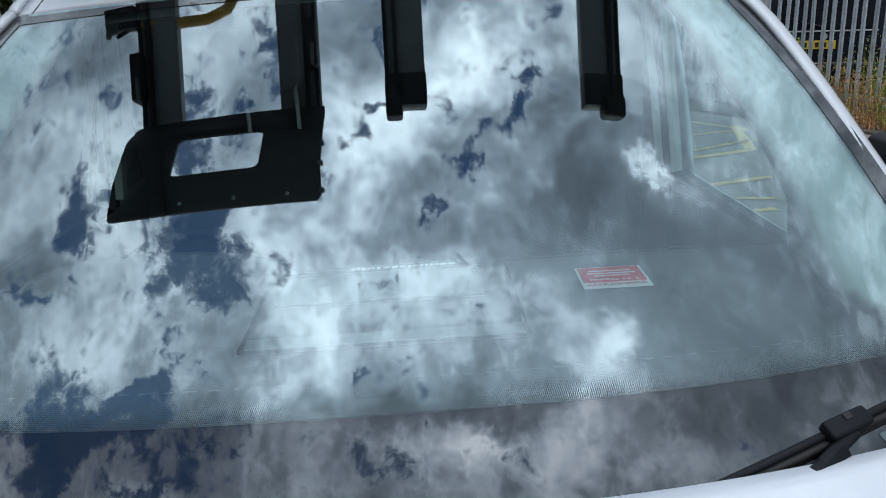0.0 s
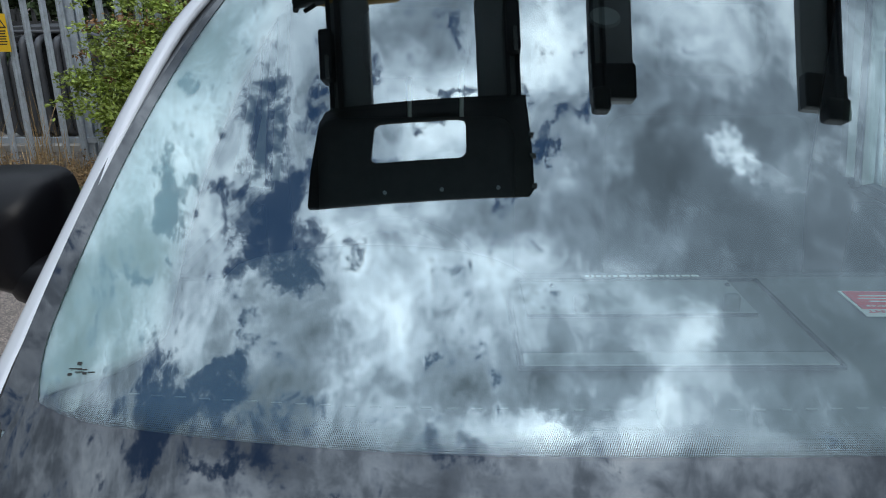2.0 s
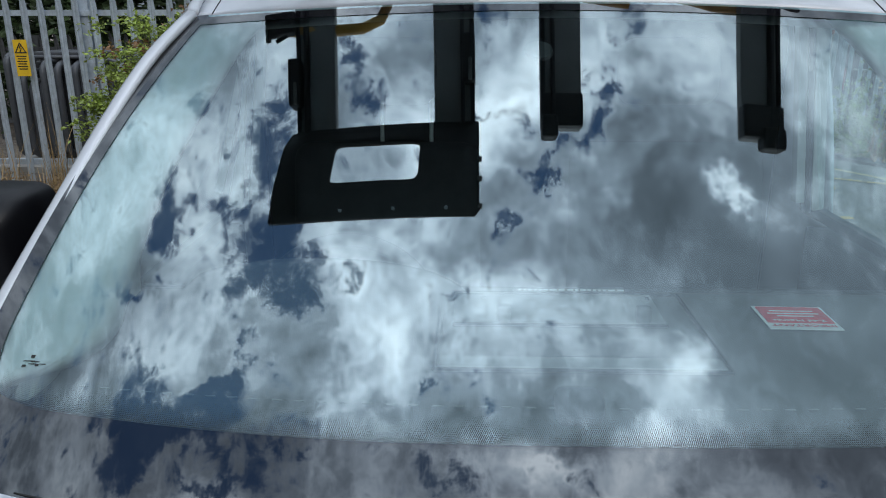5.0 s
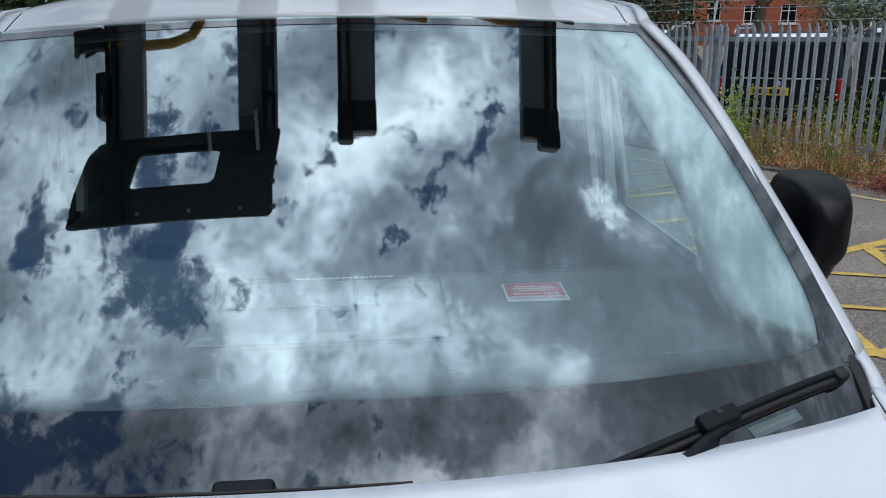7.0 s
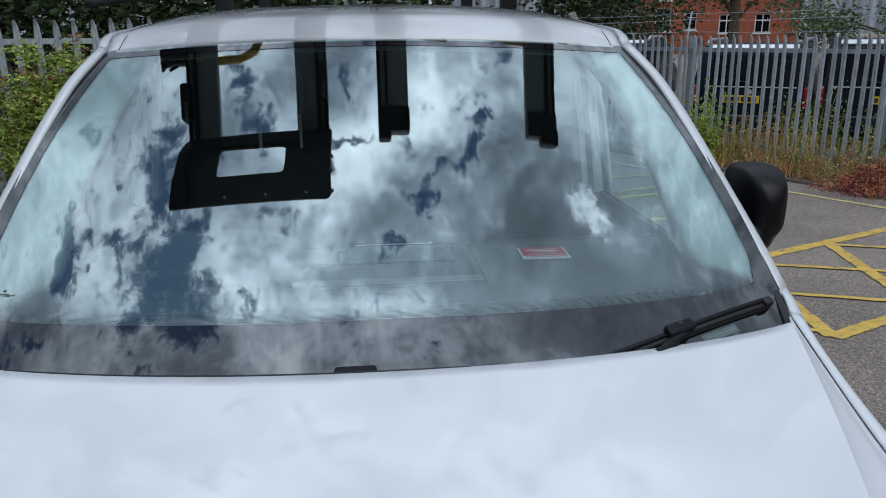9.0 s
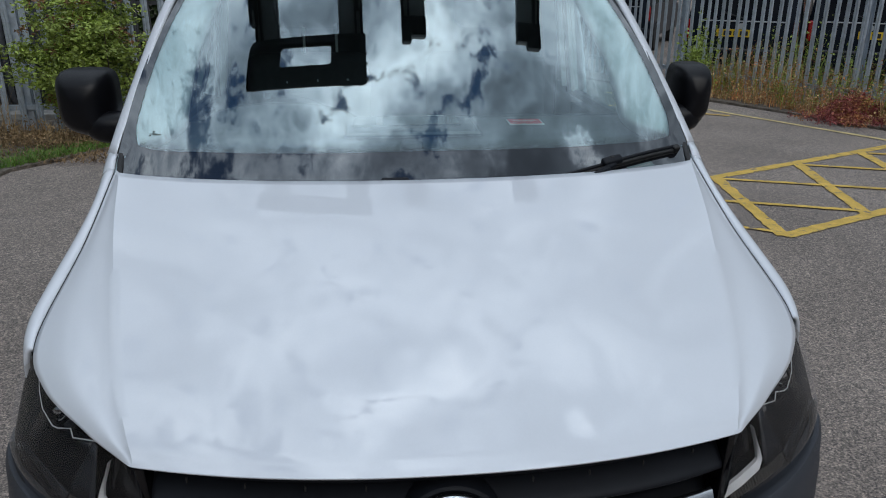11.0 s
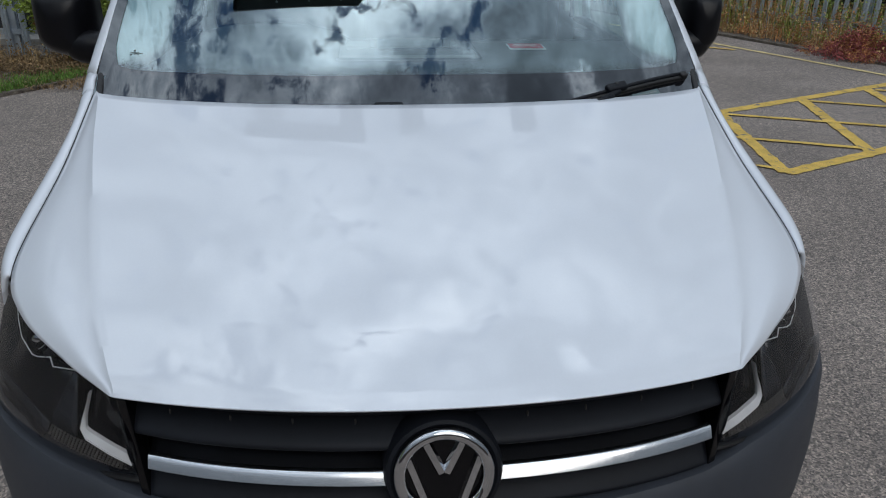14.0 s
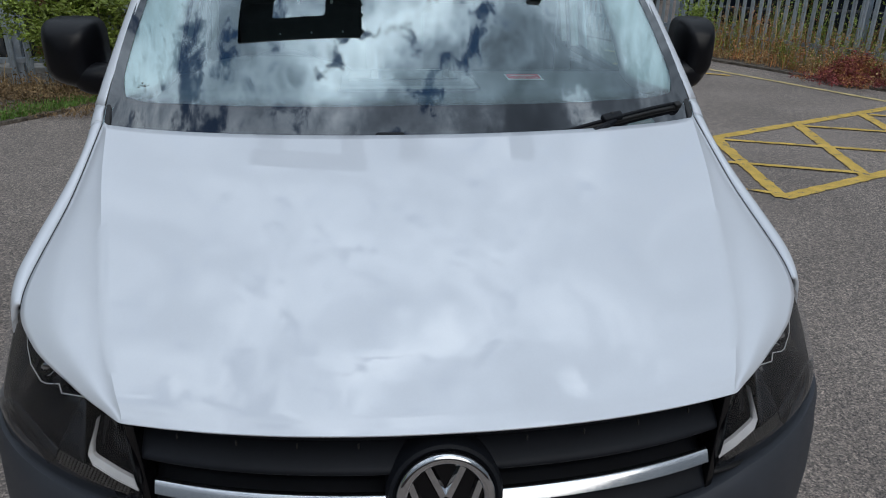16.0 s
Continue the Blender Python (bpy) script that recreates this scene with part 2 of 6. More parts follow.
M["reflector"] = material("reflector", (0.94, 0.95, 0.97), 0.22, 0.15, vary=0.1, scale=40)
M["glass"] = glass_material("windscreen_glass", (0.60, 0.87, 0.90), 3.1, shade=(0.81, 0.95, 1.0))
M["side_glass"] = glass_material("side_glass", (0.72, 0.80, 0.78), 1.5)
M["lens"] = glass_material("lens", (0.90, 0.91, 0.93), 1.38)
M["dash"] = material("dash_vinyl", (0.132, 0.134, 0.135), 0.65, vary=0.08, scale=10, bump=0.1, bump_scale=500, bump_depth=0.002)
M["cab_dark"] = material("dark_cab_trim", (0.037, 0.039, 0.042), 0.85, vary=0.12, scale=10, bump=0.05, bump_scale=200, bump_depth=0.002)
M["pillar_trim"] = material("pillar_trim", (0.42, 0.44, 0.43), 0.7, vary=0.05, scale=8)
M["dash_pale"] = material("grey_tray", (0.24, 0.245, 0.245), 0.55, vary=0.08, scale=12)
M["trim"] = material("interior_trim", (0.52, 0.54, 0.535), 0.7, vary=0.05, scale=8, bump=0.04, bump_scale=200, bump_depth=0.002)
M["seat"] = material("seat_cloth", (0.025, 0.026, 0.03), 0.9, vary=0.15, scale=20, bump=0.08, bump_scale=250, bump_depth=0.003)
M["sticker_red"] = material("sticker_red", (0.80, 0.035, 0.05), 0.4, vary=0.06, scale=40)
M["sticker_white"] = material("sticker_white", (0.93, 0.92, 0.91), 0.4, vary=0.03, scale=40)
M["label_pale"] = material("label_pale", (0.10, 0.15, 0.16), 0.4, vary=0.1, scale=60)
M["tyre"] = material("tyre", (0.02, 0.02, 0.021), 0.8, vary=0.15, scale=20, bump=0.3, bump_scale=120)
M["steel"] = material("painted_steel_rim", (0.2, 0.2, 0.21), 0.4, 0.4, vary=0.1, scale=20)


def asphalt_material():
    """Worn asphalt: stones of several greys and browns in dark binder, with broad stains."""
    m = material("asphalt", (0.256, 0.226, 0.208), 0.9, vary=0.14, scale=0.9, bump=0.8, bump_scale=140, bump_depth=0.006)
    nt = m.node_tree
    p = nt.nodes["Principled BSDF"]
    base = p.inputs["Base Color"].links[0].from_socket
    co = nt.nodes.new("ShaderNodeTexCoord").outputs["Object"]
    for scale, stops in ((170.0, [(0.0, (0.36, 0.36, 0.37)), (0.5, (0.88, 0.86, 0.84)), (0.85, (1.30, 1.24, 1.18)), (1.0, (1.9, 1.8, 1.7))]),
                         (75.0, [(0.0, (0.72, 0.72, 0.73)), (0.6, (1.0, 0.99, 0.98)), (1.0, (1.28, 1.24, 1.2))])):
        v = nt.nodes.new("ShaderNodeTexVoronoi")
        v.inputs["Scale"].default_value = scale
        nt.links.new(co, v.inputs["Vector"])
        bw = nt.nodes.new("ShaderNodeSeparateColor")
        nt.links.new(v.outputs["Color"], bw.inputs[0])
        r = nt.nodes.new("ShaderNodeValToRGB")
        while len(r.color_ramp.elements) < len(stops):
            r.color_ramp.elements.new(0.5)
        for e, (at, c) in zip(r.color_ramp.elements, stops):
            e.position, e.color = at, (*c, 1)
        nt.links.new(bw.outputs[0], r.inputs[0])
        mul = nt.nodes.new("ShaderNodeMixRGB")
        mul.blend_type = "MULTIPLY"
        mul.inputs[0].default_value = 1.0
        nt.links.new(base, mul.inputs[1]), nt.links.new(r.outputs[0], mul.inputs[2])
        base = mul.outputs[0]
    nt.links.new(base, p.inputs["Base Color"])
    return m


M["asphalt"] = asphalt_material()
M["yellow_line"] = material("worn_yellow_paint", (0.62, 0.41, 0.085), 0.75, vary=0.16, scale=6, fine=0.25, fine_scale=110, bump=0.5, bump_scale=170, bump_depth=0.004)


def wear_through(m, under, scale, share):
    """Chips and scuffs in a paint, through which the ground below shows."""
    nt = m.node_tree
    p = nt.nodes["Principled BSDF"]
    base = p.inputs["Base Color"].links[0].from_socket
    n = nt.nodes.new("ShaderNodeTexNoise")
    n.inputs["Scale"].default_value, n.inputs["Detail"].default_value, n.inputs["Roughness"].default_value = scale, 9.0, 0.72
    nt.links.new(nt.nodes.new("ShaderNodeTexCoord").outputs["Object"], n.inputs["Vector"])
    r = nt.nodes.new("ShaderNodeValToRGB")
    r.color_ramp.elements[0].position, r.color_ramp.elements[1].position = share, share + 0.05
    nt.links.new(n.outputs[0], r.inputs[0])
    mix = nt.nodes.new("ShaderNodeMixRGB")
    nt.links.new(r.outputs[0], mix.inputs[0])
    mix.inputs[1].default_value = (*under, 1)
    nt.links.new(base, mix.inputs[2])
    nt.links.new(mix.outputs[0], p.inputs["Base Color"])


wear_through(M["yellow_line"], (0.17, 0.15, 0.135), 13.0, 0.38)
M["pale_line"] = material("faded_yellow_paint", (0.56, 0.44, 0.21), 0.75, vary=0.2, scale=6, fine=0.35, fine_scale=120)
M["galv"] = material("galvanised_steel", (0.45, 0.51, 0.575), 0.45, 0.45, vary=0.16, scale=9, fine=0.08, fine_scale=70, per_object=0.12, rough_vary=0.08)
# Galvanised steel darkened in colour, so the rear fence stands as a shaded silhouette.
M["galv_silhouette"] = material("silhouette_steel", (0.06, 0.063, 0.067), 0.6, 0.3, vary=0.2, scale=9, per_object=0.15)
M["soil"] = material("gravel_soil", (0.16, 0.135, 0.11), 0.95, vary=0.4, scale=14, fine=0.5, fine_scale=70, bump=1.0, bump_scale=60, bump_depth=0.03)
M["grass"] = material("grass", (0.12, 0.23, 0.035), 0.7, vary=0.3, scale=3, island=0.4)
M["dry_grass"] = material("dry_grass", (0.55, 0.39, 0.19), 0.8, vary=0.3, scale=3, island=0.4)
M["straw"] = material("dull_straw", (0.36, 0.255, 0.13), 0.8, vary=0.3, scale=3, island=0.4)
M["litter"] = material("dry_litter", (0.24, 0.16, 0.085), 0.85, vary=0.35, scale=4, island=0.5)
M["weed_red"] = material("red_weed", (0.28, 0.075, 0.07), 0.8, vary=0.4, scale=5, island=0.45)
M["leaf"] = material("leaf", (0.26, 0.34, 0.065), 0.5, vary=0.35, scale=4, island=0.45)
M["leaf_tip"] = material("leaf_tip", (0.22, 0.12, 0.05), 0.6, vary=0.35, scale=4, island=0.4)
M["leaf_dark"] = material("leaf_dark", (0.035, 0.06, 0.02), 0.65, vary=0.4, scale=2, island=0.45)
M["leaf_far"] = material("leaf_far", (0.12, 0.16, 0.08), 0.65, vary=0.4, scale=1, island=0.4)
M["weed_rust"] = material("rusty_weed", (0.48, 0.22, 0.09), 0.8, vary=0.4, scale=4, island=0.45)
M["bark"] = material("bark", (0.09, 0.07, 0.05), 0.9, vary=0.3, scale=12, bump=0.8, bump_scale=40)
M["brick"] = material("red_brick", (0.33, 0.095, 0.05), 0.85, vary=0.2, scale=4, fine=0.25, fine_scale=14)
M["dark_wall"] = material("brown_wall", (0.15, 0.115, 0.10), 0.9, vary=0.2, scale=2, fine=0.2, fine_scale=20, bump=0.5, bump_scale=30)
M["slate"] = material("roof_slate", (0.06, 0.06, 0.065), 0.8, vary=0.2, scale=5)
M["white_frame"] = material("white_frame", (0.75, 0.75, 0.74), 0.5, vary=0.04, scale=5)
M["window_dark"] = material("window_glass_far", (0.006, 0.007, 0.01), 0.06, vary=0.2, scale=2, spec=0.12)
M["navy"] = material("navy_paint", (0.004, 0.007, 0.014), 0.35, vary=0.1, scale=3, coat=0.15, spec=0.2)
M["silver"] = material("silver_paint", (0.62, 0.64, 0.67), 0.3, 0.6, vary=0.06, scale=6)
M["post_steel"] = material("bright_steel", (0.95, 0.95, 0.95), 0.3, 0.15, fine=0.03)
M["plate_yellow"] = material("plate_yellow", (0.70, 0.48, 0.03), 0.45, vary=0.05, scale=20)
M["tail_red"] = material("tail_red", (0.30, 0.008, 0.01), 0.2, vary=0.1, scale=20, coat=0.6)
M["sign_yellow"] = material("sign_yellow", (0.75, 0.47, 0.02), 0.5, vary=0.06, scale=14)
M["black_mark"] = material("black_mark", (0.015, 0.015, 0.015), 0.6, fine=0.1)
M["rack_black"] = material("rack_black", (0.005, 0.005, 0.006), 0.6, vary=0.2, scale=10)
M["rack_grey"] = material("rack_grey", (0.15, 0.152, 0.145), 0.45, 0.2, vary=0.2, scale=10)
M["rack_yellow"] = material("rack_yellow", (0.42, 0.23, 0.03), 0.45, vary=0.2, scale=10)
M["tube_grey"] = material("transformer_grey", (0.085, 0.09, 0.10), 0.5, 0.2, vary=0.15, scale=7)
M["concrete"] = material("concrete", (0.3, 0.29, 0.27), 0.9, vary=0.2, scale=6, bump=0.6, bump_scale=40)


# ---- mesh helpers ----
def part(name, bm, mat, parent=None, label="", smooth=False):
    me = bpy.data.meshes.new(name)
    bm.to_mesh(me)
    bm.free()
    me.materials.append(M[mat] if isinstance(mat, str) else mat)
    if smooth:
        me.polygons.foreach_set("use_smooth", [True] * len(me.polygons))
        if smooth is not True:
            me.set_sharp_from_angle(angle=radians(smooth))
    ob = new(name, me)
    if parent is not None:
        ob.parent = parent
    if label:
        ob["label"] = label
    return ob


def thing(name, label, category, group="", kind="", at=None):
    ob = new(name)
    if at is not None:
        ob.matrix_world = at
    return tagged(ob, label, category, group, kind)


def grid(nu, nv, fn, bm=None, close_u=False):
    bm = bm or bmesh.new()
    vs = [[bm.verts.new(fn(i / (nu if close_u else nu - 1), j / (nv - 1))) for j in range(nv)] for i in range(nu)]
    for i in range(nu if close_u else nu - 1):
        for j in range(nv - 1):
            k = (i + 1) % nu
            bm.faces.new((vs[i][j], vs[k][j], vs[k][j + 1], vs[i][j + 1]))
    return bm


def tidy(bm, dist=1e-5):
    bmesh.ops.remove_doubles(bm, verts=bm.verts, dist=dist)
    bmesh.ops.recalc_face_normals(bm, faces=bm.faces)
    return bm


def box(bm, size, m=None, bevel=0.0, seg=2):
    bm = bm or bmesh.new()
    made = bmesh.ops.create_cube(bm, size=1.0, matrix=(m or Matrix()) @ Matrix.Diagonal((*size, 1)))["verts"]
    if bevel:
        edges = list({e for v in made for e in v.link_edges})
        bmesh.ops.bevel(bm, geom=edges, offset=bevel, segments=seg, profile=0.5, affect="EDGES")
    return bm


def tube(bm, pts, r, n=8, cap=True):
    bm = bm or bmesh.new()
    pts = [Vector(p) for p in pts]
    rs = r if isinstance(r, (list, tuple)) else [r] * len(pts)
    rings, side = [], None
    for i, p in enumerate(pts):
        d = (pts[min(i + 1, len(pts) - 1)] - pts[max(i - 1, 0)]).normalized()
        if side is None:
            side = d.orthogonal().normalized()
        side = (side - d * side.dot(d)).normalized()
        up = d.cross(side)
        rings.append([bm.verts.new(p + (side * math.cos(a) + up * math.sin(a)) * rs[i]) for a in [2 * math.pi * k / n for k in range(n)]])
    for a, b in zip(rings, rings[1:]):
        for k in range(n):
            bm.faces.new((a[k], a[(k + 1) % n], b[(k + 1) % n], b[k]))
    if cap:
        bm.faces.new(rings[0][::-1])
        bm.faces.new(rings[-1])
    return bm


def prism(bm, outline, lo, hi, place):
    """An outline in two coordinates drawn out from lo to hi; place(a, b, c) gives the point."""
    bm = bm or bmesh.new()
    low = [bm.verts.new(place(a, b, lo)) for a, b in outline]
    top = [bm.verts.new(place(a, b, hi)) for a, b in outline]
    n = len(outline)
    bm.faces.new(low[::-1])
    bm.faces.new(top)
    for k in range(n):
        bm.faces.new((low[k], low[(k + 1) % n], top[(k + 1) % n], top[k]))
    bmesh.ops.recalc_face_normals(bm, faces=bm.faces)
    return bm


def curve(points):
    """A smooth curve through the points, as a function of 0..1 (Catmull-Rom)."""
    P = [Vector(p) for p in points]
    P = [P[0] * 2 - P[1]] + P + [P[-1] * 2 - P[-2]]
    n = len(P) - 3

    def at(t):
        t = min(max(t, 0.0), 1.0) * n
        i = min(int(t), n - 1)
        t -= i
        a, b, c, d = P[i:i + 4]
        return 0.5 * ((2 * b) + (c - a) * t + (2 * a - 5 * b + 4 * c - d) * t * t + (3 * b - a - 3 * c + d) * t ** 3)
    return at


def solid(ob, depth, offset=-1.0):
    md = ob.modifiers.new("thickness", "SOLIDIFY")
    md.thickness, md.offset = depth, offset
    return ob


def bevelled(ob, width, seg=2):
    md = ob.modifiers.new("edges", "BEVEL")
    md.width, md.segments, md.limit_method = width, seg, "ANGLE"
    return ob


# ---- ground ----
def ground_sheet():
    bm = grid(41, 41, lambda u, v: (700 * (2 * u - 1) ** 3, 700 * (2 * v - 1) ** 3 + 5, 0))
    tagged(part("ground", tidy(bm), "asphalt"), "worn dark grey asphalt of a parking yard", "asphalt", kind="structure")


def line_strip(name, pts, width, mat, label, z=0.005, rough=0.007):
    """A painted line of uneven edge along the points."""
    bm = bmesh.new()
    rnd = random.Random(len(name) * 7 + int(abs(pts[0][0]) * 100))
    for a, b in zip(pts, pts[1:]):
        a, b = Vector((*a, z)), Vector((*b, z))
        d = (b - a)
        n = max(2, int(d.length / 0.06))
        side = Vector((-d.y, d.x, 0)).normalized()
        rows = []
        for i in range(n + 1):
            p = a + d * (i / n)
            rows.append((bm.verts.new(p + side * (width / 2 + rnd.uniform(-rough, rough))), bm.verts.new(p - side * (width / 2 + rnd.uniform(-rough, rough)))))
        for p, q in zip(rows, rows[1:]):
            bm.faces.new((p[0], p[1], q[1], q[0]))
        z += 0.0015
    bmesh.ops.recalc_face_normals(bm, faces=bm.faces)
    return tagged(part(name, bm, mat), label, "road marking", kind="structure")


def markings():
    e = Vector((0.905, 0.425))                       # along the hatched bay

    def along(p, s):
        return (p[0] + e.x * s, p[1] + e.y * s)
    lab = "worn yellow painted lines of a hatched no-parking bay"
    near, far = (2.56, 3.66), (2.66, 5.16)
    line_strip("road_marking", [along(far, -1.2), along(far, 5.0)], 0.10, "yellow_line", lab)
    line_strip("road_marking", [along(near, 0), along(near, 4.6)], 0.10, "yellow_line", lab, z=0.0065)
    line_strip("road_marking", [near, (2.73, 5.19)], 0.10, "yellow_line", lab, z=0.008)
    line_strip("road_marking", [(3.41, 4.08), (3.69, 5.62)], 0.10, "yellow_line", lab, z=0.008)
    line_strip("road_marking", [(4.28, 4.50), (4.55, 6.02)], 0.10, "yellow_line", lab, z=0.008)
    for a, b in (((2.72, 5.14), (4.42, 4.57)), ((2.0, 4.66), (3.40, 4.17)), ((3.70, 5.56), (5.3, 5.0)), ((4.6, 5.96), (5.6, 5.6))):
        line_strip("road_marking", [a, b], 0.055, "yellow_line", lab, z=0.0095, rough=0.006)
    line_strip("road_marking", [(2.15, 3.98), (2.58, 3.72)], 0.05, "yellow_line", lab, z=0.0095, rough=0.015)
    for a, b, wd in (((2.3, 7.55), (3.28, 7.85), 0.10), ((3.28, 7.85), (3.66, 9.25), 0.12), ((2.4, 8.75), (3.6, 8.95), 0.06), ((2.3, 7.75), (3.45, 8.35), 0.06),
                     ((3.45, 8.4), (4.1, 8.0), 0.06), ((2.2, 6.5), (3.0, 6.72), 0.09), ((2.45, 6.1), (2.75, 6.02), 0.06), ((2.3, 5.7), (2.62, 5.75), 0.07)):
        line_strip("road_marking", [a, b], wd, "yellow_line", lab, z=0.011)
    line_strip("road_marking", [(5.9, 5.35), (5.12, 6.62), (4.05, 8.40), (3.1, 10.0)], 0.07, "pale_line", "faded pale yellow line along the verge", z=0.005)


ground_sheet()
markings()

# ---- the van ----
VAN = thing("van", "white panel van with black plastic mirrors and dark grey bumper", "van", at=pose(0, 0, 0, 0, 0, 1.3))
HALF = 0.905


def nose(x, z=0.78):
    """How far back the front of the van lies at the half width x and the height z."""
    x = min(abs(x), HALF - 0.0002)
    y = 0.05 + 0.50 * (1 - (1 - (x / HALF) ** 2.4) ** 0.6)
    return y + max(0.0, z - 0.78) * (0.15 + 0.7 * max(0.0, (x - 0.54) / 0.3))


def glass_z(x, y):
    bend = 0.20 * max(0.0, abs(x) - 0.55) ** 2 * min(1.0, max(0.0, (1.52 - y) / 0.45))
    return 1.165 + 0.64 * (y - 0.9) - 0.087 * x * x - bend


HOOD_MID = curve([(0, 0.049, 0.9225), (0, 0.066, 0.9308), (0, 0.10, 0.9455), (0, 0.22, 0.992), (0, 0.42, 1.060), (0, 0.66, 1.132), (0, 0.885, 1.190)])
HOOD_CREASE = curve([(0.5295, 0.1416, 0.9060), (0.534, 0.158, 0.9128), (0.553, 0.20, 0.9290), (0.598, 0.32, 0.970), (0.658, 0.54, 1.043), (0.716, 0.77, 1.119), (0.760, 0.995, 1.192)])
HOOD_EDGE = curve([(0.536, 0.146, 0.9050), (0.560, 0.170, 0.9045), (0.64, 0.246, 0.913), (0.756, 0.374, 0.934), (0.819, 0.522, 0.967), (0.793, 0.785, 1.080), (0.784, 1.045, 1.192)])


def hood():
    def pt(u, v):
        s, side = abs(2 * u - 1), 1 if u >= 0.5 else -1
        m, c, e = HOOD_MID(v), HOOD_CREASE(v), HOOD_EDGE(v)
        ridge = 0.006 * min(1, v * 4)
        if s <= 0.72:
            k = s / 0.72
            p = Vector((c.x * k, m.y + (c.y - m.y) * k ** 2.2, m.z + (c.z - m.z) * k ** 2.2))
            p.z += ridge * (k ** 9)
        else:
            k = (s - 0.72) / 0.28
            swell = 0.0065 * max(0.0, math.sin(math.pi * min(1, v * 1.02))) ** 1.4
            p = c.lerp(e, k)
            p.z += (0.004 * min(1, v * 5) + 0.007 * math.exp(-((v - 0.48) / 0.18) ** 2)) * math.sin(math.pi * k) + ridge * (1 - k) ** 2 - swell * math.sin(2 * math.pi * k) * (1 - k)
        p.x *= side
        return p
    bm = grid(101, 61, pt)
    ob = part("hood", tidy(bm), "paint", VAN, "glossy white bonnet with two creases", smooth=22)
    solid(ob, 0.004)
    # Dark tube draws the thin shadow in the gap behind the bonnet.
    pts = [Vector(pt(0.5 + 0.0066 * i, 1.0)) + Vector((0, 0.010, -0.004)) for i in range(-46, 11)]
    part("hood_seal", tube(None, pts, [0.001 + 0.0014 * math.sin(math.pi * i / 56) ** 0.5 for i in range(57)], 6), "rubber", VAN, "dark tube drawn for the shaded gap behind the bonnet", smooth=True)
    for s in (-1, 1):
        pts = [HOOD_EDGE((3.82 + 2.18 * i / 24) / 6) for i in range(25)]
        part("hood_gap", tube(None, [(s * (p.x + 0.002), p.y, p.z - 0.002) for p in pts], 0.0013, 6), "rubber", VAN, smooth=True)


